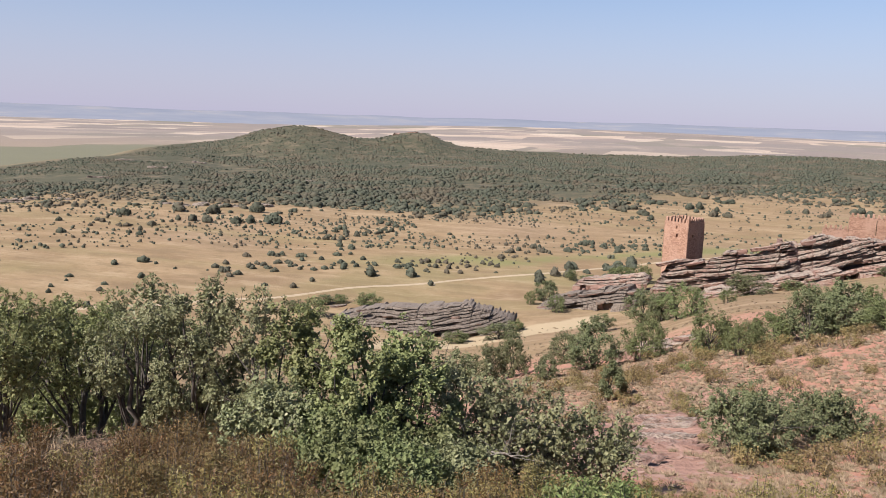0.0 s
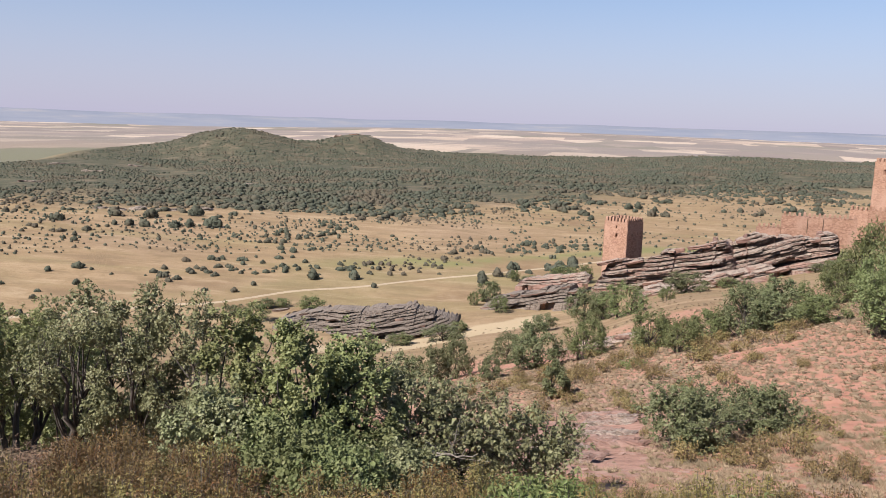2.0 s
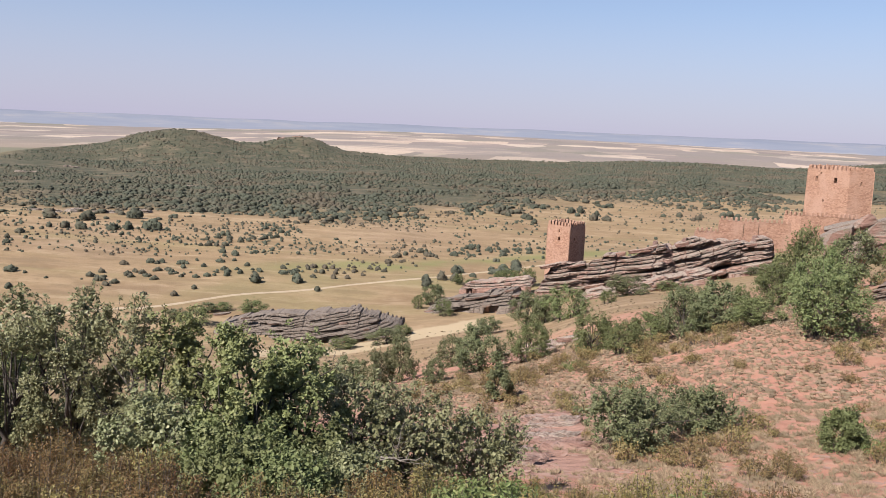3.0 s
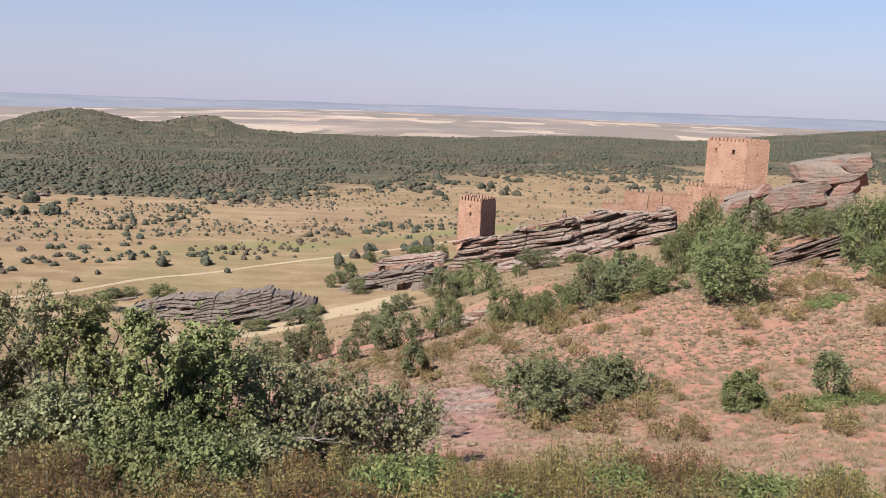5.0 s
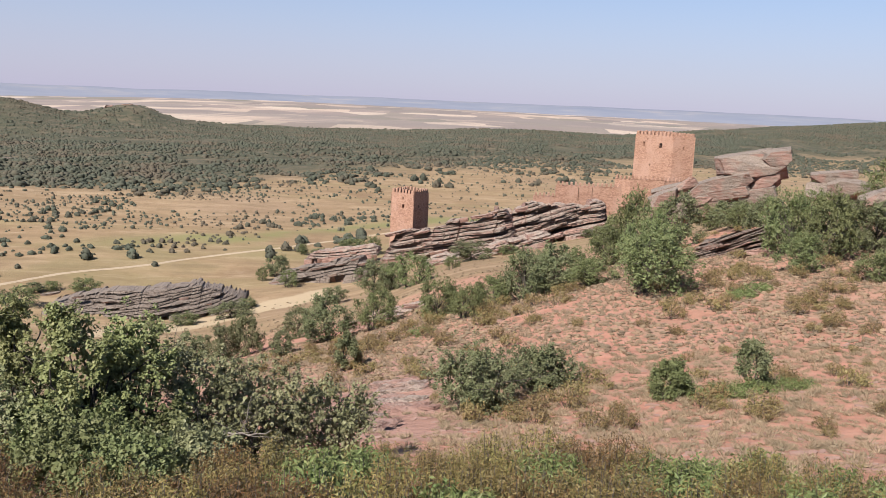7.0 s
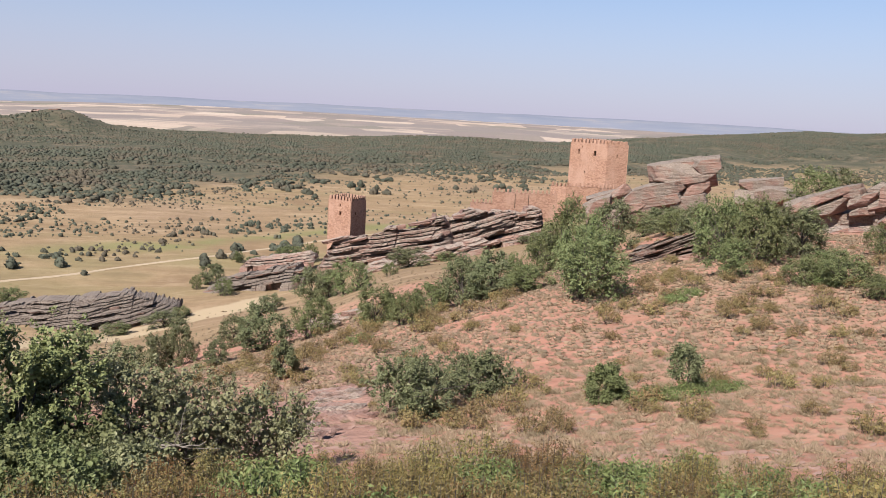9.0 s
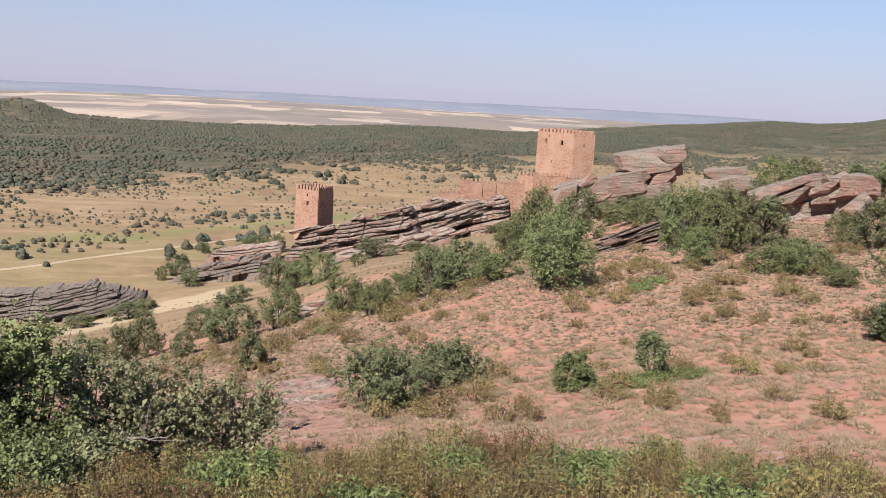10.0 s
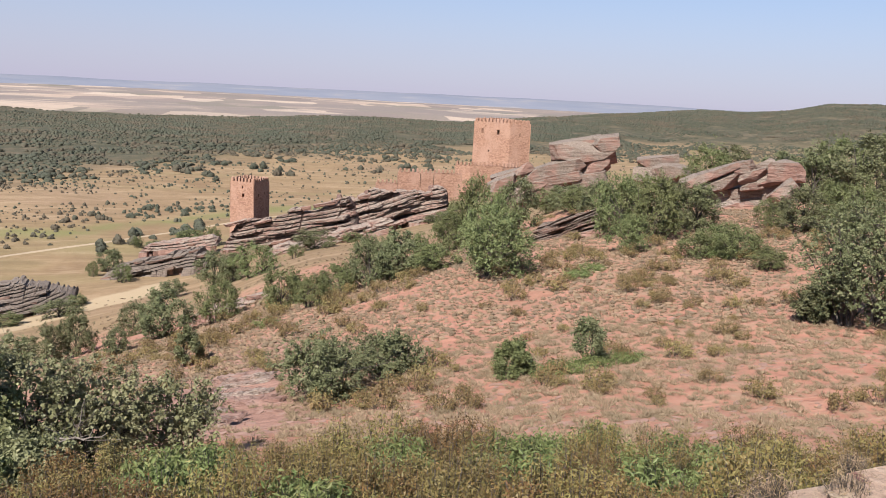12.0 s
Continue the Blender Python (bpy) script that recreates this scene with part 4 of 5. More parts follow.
def crag(label, az0, az1, r0, r1, lows, highs, bed, dip, depth, seed, slabs=4, step=0.3, mat=STONE, ends=(0.10, 0.10), relief=1.0, ragged=1.0):
    """A bedded crag with a few loose slabs lying on and before it. lows, highs: elevation of foot and crest at both ends, seen from the viewpoint."""
    rng = random.Random(seed)
    a, b = at_el(az0, r0, lows[0]), at_el(az1, r1, lows[1])
    a2, b2 = at_el(az0, r0, highs[0]), at_el(az1, r1, highs[1])
    w = Vector((b.x - a.x, b.y - a.y, 0)).normalized()
    back = Vector((-w.y, w.x, 0))
    if back.dot(a) < 0:
        back = -back
    ob = tagged(new("sandstone_outcrop"), label, "rock outcrop", "sandstone outcrops")
    part("bedrock", bedded_mesh("bedrock", a, b, a2, b2, back, depth, bed, dip, seed, mat, step, ends, relief, ragged), ob)
    L = (b - a).length
    for k in range(slabs):
        s = (k + 0.5 + rng.uniform(-0.3, 0.3)) / slabs
        p = a.lerp(b, s).lerp(a2.lerp(b2, s), rng.choice((0.1, 0.35, 0.55, 0.75, 0.9)))
        length = min(L * 0.3, bed * rng.uniform(2.6, 7.5))
        sl = part("slab", slab_mesh("slab", length, length * rng.uniform(0.35, 0.6), bed * rng.uniform(0.5, 1.25), seed * 97 + k, mat, 56, 0.026), ob)
        lift = (p.z - a.lerp(b, s).z) / max(0.1, a2.lerp(b2, s).z - a.lerp(b, s).z)
        sl.matrix_basis = Matrix.Translation(p + back * (depth * (0.06 + 0.5 * lift))) @ Matrix.Rotation(math.atan2(w.y, w.x) + rng.uniform(-0.2, 0.2), 4, "Z") @ Matrix.Rotation(radians(-dip + rng.uniform(-3, 3)), 4, "Y")
    return ob


def block_stone(name, length, depth, thick, seed, mat, n=27, cuts=7):
    """A broken angular block: a box split along a few slanting joints, its sides eaten back a little along the bedding."""
    rng = np.random.default_rng(seed)
    g = np.linspace(-1, 1, n)
    A, B = (m.ravel() for m in np.meshgrid(g, g, indexing="ij"))
    one = np.ones_like(A)
    v = np.concatenate([np.stack(c, -1) for c in ((A, B, one), (B, A, -one), (one, A, B), (-one, B, A), (B, one, A), (A, -one, B))])
    i, j = (m.ravel() for m in np.meshgrid(np.arange(n - 1), np.arange(n - 1), indexing="ij"))
    quad = np.stack([i * n + j, (i + 1) * n + j, (i + 1) * n + j + 1, i * n + j + 1], -1)
    f = np.concatenate([quad + k * n * n for k in range(6)])
    half = np.array([length, depth, thick]) / 2
    far = np.ones(len(v))
    for k in range(cuts):
        d = rng.normal(0, 1, 3) * np.array([1.0, 1.0, 0.8])
        d /= np.linalg.norm(d)
        reach = (v * d).sum(1)
        far = np.minimum(far, np.where(reach > 0.01, rng.uniform(0.82, 1.1) / np.maximum(reach, 0.01), 1.0))
    v = v * np.clip(far, 0.5, 1.0)[:, None]
    # bedding: each layer steps in or out by its own amount
    lay = (v[:, 2] + 0.12 * v[:, 0]) * thick / 0.34
    eat = np.array([rng.uniform(0, 0.04) for _ in range(40)])[(np.floor(lay).astype(int)) % 40]
    v[:, :2] *= (1 - eat * np.minimum(1, 1.6 / np.array([length, depth]).max()))[:, None]
    v = v * half
    w = v / 0.55 + seed
    bulge = (fbm(w[:, 0] + w[:, 2] * 0.7, w[:, 1] - w[:, 2] * 0.6, seed, 4) - 0.5) * 0.13 * min(thick, 1.1)
    v = v + v / (np.linalg.norm(v, axis=1)[:, None] + 1e-6) * bulge[:, None]
    me = np_mesh(name, v, f, mat)
    bm = bmesh.new()
    bm.from_mesh(me)
    bmesh.ops.remove_doubles(bm, verts=bm.verts, dist=0.002)
    bmesh.ops.recalc_face_normals(bm, faces=bm.faces)
    bm.to_mesh(me)
    bm.free()
    return me


def pile(label, rows, seed, mat=STONE):
    """Separate leaning blocks stacked into one outcrop. rows: heading and elevation of the near edge's two ends, distance, thickness, depth against length."""
    ob = tagged(new("sandstone_outcrop"), label, "rock outcrop", "sandstone outcrops")
    rng = random.Random(seed)
    for k, (az0, e0, az1, e1, r, thick, deep) in enumerate(rows):
        a, b = at_el(az0, r, e0), at_el(az1, r, e1)
        x = (b - a).normalized()
        y = Vector((-x.y, x.x, 0)).normalized()
        if y.dot(a) < 0:
            y = -y
        y = (y + Vector((0, 0, rng.uniform(0.02, 0.16)))).normalized()
        z = x.cross(y).normalized()
        y = z.cross(x)
        length = (b - a).length * 1.06
        depth = max(length * deep, thick * 1.1)
        me = block_stone("block", length * 1.06, depth * 1.1, thick * 1.12, seed * 31 + k, mat)
        bl = part("block", me, ob)
        c = (a + b) / 2 + y * depth * 0.42
        bl.matrix_basis = Matrix(((x.x, y.x, z.x, c.x), (x.y, y.y, z.y, c.y), (x.z, y.z, z.z, c.z), (0, 0, 0, 1)))
    return ob


def rocks():
    crag("long ridge of tilted grey and red sandstone beds below the castle", -2.1, 6.8, 190, 184, (-10.8, -9.8), (-9.2, -6.95), 0.8, 15, 9, 11, 6, 0.15, STONE, (0.10, 0.10), 1.7, 0.7)
    crag("upper ridge of tilted grey and red sandstone beds under the wall", 5.0, 13.2, 186, 190, (-9.6, -8.2), (-7.35, -6.0), 0.8, 15, 9, 12, 6, 0.15, STONE, (0.10, 0.06), 1.7, 0.7)
    crag("thin tilted sandstone ledges at the foot of the ridge", 1.2, 9.6, 172, 178, (-11.4, -8.9), (-10.75, -8.3), 0.6, 16, 5, 13, 12)
    crag("low grey sandstone outcrop in the dry grass of the valley", -23.4, -10.9, 166, 160, (-14.3, -14.45), (-13.1, -12.9), 0.5, 9, 11, 14, 8, 0.16, STONE_DARK, (0.38, 0.25), 1.8, 0.4)
    crag("low tilted sandstone ledges at the end of the ridge", -9.5, -3.0, 184, 178, (-12.6, -11.7), (-12.1, -10.7), 0.5, 14, 8, 15, 10, 0.17, STONE_DARK, (0.10, 0.10), 1.5)
    crag("low grey ledges in the grass by the small oaks", -7.0, -2.3, 206, 202, (-10.9, -10.5), (-10.5, -9.8), 0.7, 8, 5, 16, 2)
    crag("tilted dark sandstone slab on the red slope", 17.9, 22.5, 60, 57, (-9.6, -8.3), (-8.4, -6.6), 0.26, 24, 2.6, 17, 2, 0.07, STONE_DARK, (0.06, 0.06), 1.2, 0.4)
    crag("low sandstone ledges between the oaks", -4.0, 1.8, 76, 70, (-15.0, -13.9), (-14.5, -13.2), 0.3, 11, 2.4, 22, 4, 0.12)
    crag("pinkish rocks on the top of a wooded knoll", -19.4, -17.2, 935, 930, (-2.0, -2.0), (-1.5, -1.4), 2.6, 4, 16, 33, 2, 1.2)
    pile("great leaning sandstone block with overhanging top on the crest", [
        (19.30, -3.72, 22.30, -3.05, 100, 2.2, 0.6), (19.9, -2.95, 22.70, -2.42, 100.9, 0.4, 0.5), (21.85, -3.05, 23.40, -2.75, 100, 1.7, 0.9),
        (21.30, -4.00, 23.20, -3.50, 100.2, 1.7, 0.8), (19.50, -4.70, 21.40, -4.15, 99.6, 1.5, 0.8), (20.90, -4.75, 22.90, -4.20, 100.2, 1.6, 0.7),
        (19.0, -5.55, 21.2, -5.0, 99.4, 1.4, 0.7), (20.8, -5.45, 22.8, -4.95, 99.7, 1.5, 0.7), (19.2, -6.3, 22.6, -5.6, 100.0, 2.2, 0.6)], 7, STONE_PALE)
    pile("tilted sandstone plates stacked below the keep", [
        (17.55, -5.45, 19.90, -4.42, 99.7, 1.35, 0.5), (15.43, -6.24, 16.96, -5.32, 99, 1.25, 0.7), (16.89, -5.28, 17.95, -4.46, 100, 1.0, 0.6),
        (15.54, -5.52, 17.91, -4.76, 101, 0.8, 0.5), (17.6, -5.9, 19.6, -5.3, 99.4, 0.9, 0.6), (15.6, -6.9, 18.4, -6.1, 99.6, 2.2, 0.5), (17.4, -6.8, 20.0, -6.1, 99.8, 2.2, 0.5)], 8, STONE_PALE)
    pile("pale weathered sandstone outcrop with dark overhang among bushes", [
        (27.66, -5.11, 30.72, -3.73, 80, 0.9, 0.5), (28.60, -5.30, 31.09, -4.28, 80.1, 1.2, 0.5), (30.64, -3.97, 31.73, -3.57, 80, 1.25, 0.9),
        (30.94, -4.47, 32.47, -3.88, 79.8, 0.9, 0.6), (32.09, -3.85, 32.95, -3.29, 80.3, 1.2, 0.9), (32.63, -3.81, 34.61, -3.75, 79.7, 1.6, 0.6),
        (31.11, -5.01, 32.29, -4.65, 80, 0.7, 0.6), (32.05, -4.49, 33.22, -4.25, 79.8, 0.8, 0.6), (30.33, -5.57, 32.49, -5.03, 81.2, 1.2, 0.5),
        (29.2, -6.2, 33.6, -5.6, 81.0, 1.3, 0.4), (32.4, -5.1, 34.4, -4.7, 80.8, 1.5, 0.5), (27.9, -5.9, 30.4, -5.4, 81.5, 1.3, 0.5)], 9, STONE_PALE)
    pile("broad pale leaning slab among bushes", [(33.06, -5.73, 34.22, -4.53, 77, 1.3, 0.35)], 10, STONE_PALE)
    pile("low broken ledges of red sandstone in the bushes", [(29.74, -6.39, 31.05, -5.97, 77.5, 0.6, 0.6), (30.6, -6.3, 31.9, -6.0, 78.2, 0.5, 0.6)], 13)
    pile("pale rounded sandstone rocks on the crest", [(24.81, -3.93, 27.10, -3.49, 105, 1.1, 0.5), (25.73, -4.34, 27.91, -4.35, 103, 1.6, 0.5), (24.6, -4.8, 27.4, -4.7, 104, 2.0, 0.5)], 12, STONE_PALE)
    # low grey ledges along the edge of the wood
    rng = random.Random(35)
    for az, r in ((-43.6, 400), (-42.2, 394), (-41.0, 402), (-39.4, 398), (-33.6, 374), (-32.2, 368), (-31.0, 371), (-29.6, 364), (-27.6, 366), (-37.4, 520), (-33.8, 610), (-31.5, 700), (-24.6, 520), (-35.6, 680)):
        p = spot(az, r)
        half = rng.uniform(0.35, 0.75)
        q0, q1 = spot(az - half, r * rng.uniform(0.99, 1.01)), spot(az + half, r)
        e = [math.degrees(math.atan2(q.z - EYE.z, q.xy.length)) for q in (q0, q1)]
        up = rng.uniform(0.7, 1.5) / r * 57.3
        crag("low broken ledge of grey rock at the wood", az - half, az + half, q0.xy.length, q1.xy.length, (e[0] - 0.03, e[1] - 0.03), (e[0] + up, e[1] + up * rng.uniform(0.6, 1.2)), 0.55, rng.uniform(-3, 6), 3.5, 80 + int(-az * 10), 2, 0.4, STONE_GREY)
    # bare rock breaking through the red soil
    rng = random.Random(3)
    for k in range(16):
        r = 19.5 + k * 0.75
        az0 = rng.uniform(-6.5, -1.5)
        az1 = az0 + rng.uniform(2.0, 5.0)
        p, q = spot(az0, r), spot(az1, r * 0.975)
        lo = [math.degrees(math.atan2(s.z - 0.05 - EYE.z, s.xy.length)) for s in (p, q)]
        hi = [math.degrees(math.atan2(s.z + 0.09 - EYE.z, s.xy.length)) for s in (p, q)]
        crag("thin pink sandstone ledges breaking through red soil", az0, az1, p.xy.length, q.xy.length, lo, hi, 0.045, 3, 0.5, 50 + k, 0, 0.06, STONE_NEAR)
    for name, label, place, size, turn, seed in (
        ("rock_floor", "bare pinkish-beige rock shelf with maroon stains beside the rockrose", (5.5, 3.25, -1.14), (6.2, 4.2, 0.8), 5, 61),
        ("sandstone_plate", "thin broken plate of pinkish sandstone on the rock shelf", (4.0, 4.45, -0.70), (1.1, 0.6, 0.08), 14, 63),
        ("sandstone_plate", "thin broken plate of pinkish sandstone on the rock shelf", (4.9, 4.6, -0.70), (0.9, 0.5, 0.08), 4, 64),
    ):
        ob = tagged(new(name, slab_mesh(name, *size, seed, FLAT_ROCK)), label, "rock", "bare rock by the viewpoint")
        ob.matrix_basis = Matrix.Translation(place) @ Matrix.Rotation(radians(turn), 4, "Z")


rocks()


# ---- trees and shrubs ----
def oaks():
    shapes = [(3.4, 1), (4.0, 2), (3.0, 3), (4.4, 3), (3.2, 1), (3.8, 2)]
    fine = [tree_kind("oak_tree", "small dense green oak on the red slope", "tree", "oaks on the slope",
                      *tree_meshes(100 + k, 3.4, w, n, 22, 24, 15, 0.085, 0.0, OAK_MID if k % 2 else OAK_DARK, 0, 0.155)) for k, (w, n) in enumerate(shapes)]
    rough = [tree_kind("oak_tree", "small dense green oak near the castle rock", "tree", "oaks by the castle rock",
                       *tree_meshes(130 + k, 3.4, w, n, 18, 24, 16, 0.085, 0.0, OAK_MID if k % 2 else OAK_DARK, 0, 0.165)) for k, (w, n) in enumerate(shapes)]
    used = set()
    rng = random.Random(21)

    def put(kinds, rows):
        """rows: heading, distance, height, width."""
        for az, r, h, w in rows:
            k = rng.randrange(6)
            sx, sz = w * 1.32 / shapes[k][0], h * 1.03 / 3.4
            m = Matrix.Translation(spot(az, r) - Vector((0, 0, 0.06))) @ Matrix.Rotation(rng.uniform(0, 6.28), 4, "Z") @ Matrix.Diagonal((sx, sx, sz, 1))
            ob = kinds[k]
            if (id(kinds), k) in used:
                plant(ob, m)
            else:
                used.add((id(kinds), k))
                ob.matrix_basis = m

    # the great oak below the keep and those round it, then the row along the slope
    put(fine, [(14.5, 64, 5.1, 3.2), (12.9, 62, 3.3, 2.5), (16.2, 44, 3.7, 3.7), (15.5, 47, 4.4, 3.0), (17.3, 78, 4.8, 3.6), (12.9, 79, 2.2, 1.8)])
    put(fine, [(7.6, 55, 3.4, 2.4), (9.7, 54, 3.1, 2.6), (12.0, 52, 1.8, 2.6), (5.7, 55, 2.1, 2.3), (2.1, 54, 2.7, 2.5), (4.1, 49, 2.0, 1.8), (10.9, 57, 2.4, 2.0), (8.6, 57, 2.6, 2.2),
               (-5.4, 64, 3.5, 3.2), (-7.2, 84, 3.2, 2.6), (-8.4, 60, 1.9, 1.5), (-1.9, 63, 3.1, 2.8), (-12.3, 80, 3.8, 2.7), (-10.7, 81, 4.2, 2.7), (-14.3, 84, 3.8, 2.6), (-15.5, 85, 2.9, 2.4)])
    put(fine, [(19.3, 98, 2.9, 2.7), (21.1, 84, 2.6, 3.2), (23.5, 55, 4.0, 2.9), (24.6, 48, 2.2, 2.0), (26.1, 53, 4.0, 3.0), (28.5, 57, 3.0, 2.8), (27.3, 56, 3.2, 2.4), (29.1, 45, 1.5, 2.1), (31.3, 44, 1.7, 2.4), (30.2, 46, 1.7, 2.0),
               (33.3, 40, 1.1, 1.5), (33.0, 56, 1.9, 1.7), (34.8, 53, 2.6, 2.3), (36.4, 58, 2.6, 2.2), (20.6, 90, 2.7, 4.4), (37.8, 52, 2.8, 2.6), (25.0, 58, 3.6, 2.8), (22.6, 66, 3.0, 2.4)])
    put(rough, [(28.9, 94, 5.6, 4.6), (30.6, 97, 5.4, 3.8), (33.4, 100, 5.0, 4.4), (35.2, 92, 5.8, 4.4), (36.6, 95, 6.6, 4.8), (38.4, 90, 7.0, 5.4), (40.4, 88, 6.6, 5.0), (32.2, 104, 3.6, 3.4)])
    put(rough, [(-2.3, 150, 6.5, 6.0), (0.2, 138, 5.5, 6.0), (-1.1, 146, 5.0, 4.4), (4.0, 167, 4.2, 6.6), (-3.9, 216, 5.7, 7.0), (-2.6, 220, 5.3, 4.9), (-7.1, 224, 3.0, 2.6), (-5.8, 212, 3.7, 6.0),
                (-8.6, 194, 4.9, 4.9), (-7.9, 179, 3.9, 3.7), (-9.7, 189, 3.3, 2.1), (-4.9, 150, 3.2, 4.0), (2.8, 152, 2.6, 2.6), (6.4, 174, 2.2, 4.0), (11.7, 183, 1.8, 3.6), (12.8, 184, 1.9, 4.2)])
    put(rough, [(-25.4, 179, 2.3, 4.2), (-24.2, 174, 3.7, 5.2), (-23.4, 186, 2.0, 3.6), (-22.4, 187, 2.0, 3.2), (-20.6, 184, 3.2, 5.3), (-11.7, 153, 2.9, 6.0), (-14.5, 153, 2.2, 4.8), (-10.6, 162, 2.2, 3.4), (-16.8, 152, 1.2, 3.0)])
    # close trees, each with its own boughs
    near = [
        ("leafy green oak with several dark stems", 201, -38.6, 20.5, 3.4, 3.0, 4, 18, 0.36, OAK, 0),
        ("leafy green oak at the edge of a small wood", 202, -43.0, 19.5, 3.4, 3.0, 4, 18, 0.36, OAK, 0),
        ("grey-green oak with shimmering leaves", 203, -34.6, 19.0, 3.6, 2.9, 3, 20, 0.08, OAK_GREY, 1),
        ("grey-green oak with open boughs", 204, -31.2, 18.2, 3.5, 2.4, 3, 17, 0.05, OAK_GREY, 2),
        ("oak with sparse upper boughs", 205, -28.3, 17.6, 3.4, 2.1, 2, 14, 0.05, OAK_GREY, 2),
        ("leafy green oak behind the first trees", 206, -41.0, 23.5, 3.9, 3.4, 3, 16, 0.2, OAK, 0),
        ("leafy green oak behind the first trees", 207, -36.0, 23.0, 3.8, 3.2, 3, 16, 0.2, OAK, 0),
        ("leafy green oak deep in the small wood", 224, -38.5, 26.5, 4.2, 3.8, 4, 16, 0.05, OAK, 0),
        ("leafy green oak deep in the small wood", 225, -43.5, 26.0, 4.2, 3.8, 4, 16, 0.05, OAK, 0),
        ("leafy green oak deep in the small wood", 226, -33.0, 24.5, 4.0, 3.4, 4, 16, 0.0, OAK, 0),
        ("dark undergrowth of low oaks in the small wood", 228, -42.0, 22.0, 1.5, 2.6, 4, 12, 0.0, OAK, 0),
        ("dark undergrowth of low oaks in the small wood", 229, -38.0, 24.8, 1.7, 2.8, 4, 12, 0.0, OAK, 0),
        ("dark undergrowth of low oaks in the small wood", 230, -34.0, 22.0, 1.5, 2.6, 4, 12, 0.0, OAK, 0),
        ("dark undergrowth of low oaks in the small wood", 231, -30.5, 21.5, 1.6, 2.6, 4, 12, 0.0, OAK_GREY, 0),
        ("young oak with bright green upright boughs", 208, -25.2, 13.4, 2.75, 1.5, 3, 17, 0.05, OAK, 3),
        ("young oak with bright green upright boughs", 209, -21.4, 12.4, 2.6, 1.4, 3, 18, 0.0, OAK, 2),
        ("young oak with bright green upright boughs", 210, -17.4, 12.9, 2.65, 1.65, 3, 19, 0.0, OAK, 2),
        ("low bushy oak with bare grey twigs", 211, -26.6, 12.6, 1.5, 1.7, 3, 13, 0.0, OAK_GREY, 4),
        ("low bushy oak with bare grey twigs", 212, -13.4, 13.2, 2.1, 2.0, 4, 16, 0.0, OAK_GREY, 6),
        ("low bushy oak at the edge of the rockrose", 213, -9.8, 13.6, 2.0, 2.1, 4, 16, 0.0, OAK_GREY, 5),
        ("low bushy oak at the edge of the rockrose", 214, -5.6, 14.2, 1.55, 2.2, 4, 16, 0.0, OAK_GREY, 5),
        # next five shrubs: darker OAK_MID leaves paint in the shade under the young oaks
        ("low leafy oak shrub under the young oaks", 215, -20.4, 11.4, 1.15, 1.7, 3, 12, 0.0, OAK_MID, 1),
        ("low leafy oak shrub under the young oaks", 216, -15.6, 11.7, 1.2, 1.8, 3, 12, 0.0, OAK_MID, 1),
        ("low leafy oak shrub under the young oaks", 227, -23.4, 12.0, 1.2, 1.5, 3, 12, 0.0, OAK_MID, 1),
        ("low leafy oak shrub under the young oaks", 233, -21.6, 10.2, 1.0, 1.4, 3, 12, 0.0, OAK_MID, 1),
        ("low leafy oak shrub under the young oaks", 234, -18.0, 9.7, 0.85, 1.3, 3, 12, 0.0, OAK_MID, 1),
        ("low leafy oak shrub under the young oaks", 235, -14.6, 10.3, 0.9, 1.4, 3, 12, 0.0, OAK_GREY, 1),
        ("broad dense oak shrub on the red soil", 217, 4.8, 22.6, 1.9, 2.9, 6, 22, 0.0, OAK_DARK, 3),
        ("broad dense oak shrub on the red soil", 218, 9.2, 25.0, 1.45, 2.3, 5, 14, 0.0, OAK_DARK, 1),
        ("rounded green oak shrub on the red soil", 219, 17.7, 22.2, 1.15, 1.0, 3, 12, 0.0, OAK_MID, 0),
        ("thin young oak sapling on the red soil", 220, 22.7, 23.2, 1.5, 0.95, 1, 8, 0.15, OAK_DARK, 3),
        ("slender bushy oak sapling on the red soil", 221, -4.0, 41.0, 1.95, 1.2, 2, 10, 0.0, OAK_DARK, 0),
        ("large grey-green oak at the edge of the slope", 232, 38.8, 29.5, 4.1, 4.9, 5, 48, 0.0, OAK_DARK, 0),
        ("low grey-green oak shrub beside a large oak", 223, 36.2, 29.5, 1.25, 1.7, 4, 12, 0.0, OAK_DARK, 0),
    ]
    for label, seed, az, r, h, spread, stems, lobes, low, mat, bare in near:
        sparse = 0.5 if lobes == 8 else 0.55 if seed in (212, 213, 214) else 0.72 if r < 16 and h < 2.2 else 0.85
        wood, crown = tree_meshes(seed, h, spread, stems, lobes, int((34 if r < 19 else 30) * sparse), 22 if r < 16 else 24, 0.034 + 0.0008 * r, low, mat, bare, 0.155 if h > 2.2 else 0.19, 6 if r < 16 else 4, 1.5 if r < 19 and h > 2.2 else 1.1)
        tall = "oak_tree" if h > 2.2 else "oak_shrub"
        ob = tree_kind(tall, label, "tree" if h > 2.2 else "shrub", "oaks near the viewpoint", wood, crown)
        ob.matrix_basis = stand(az, r)


oaks()


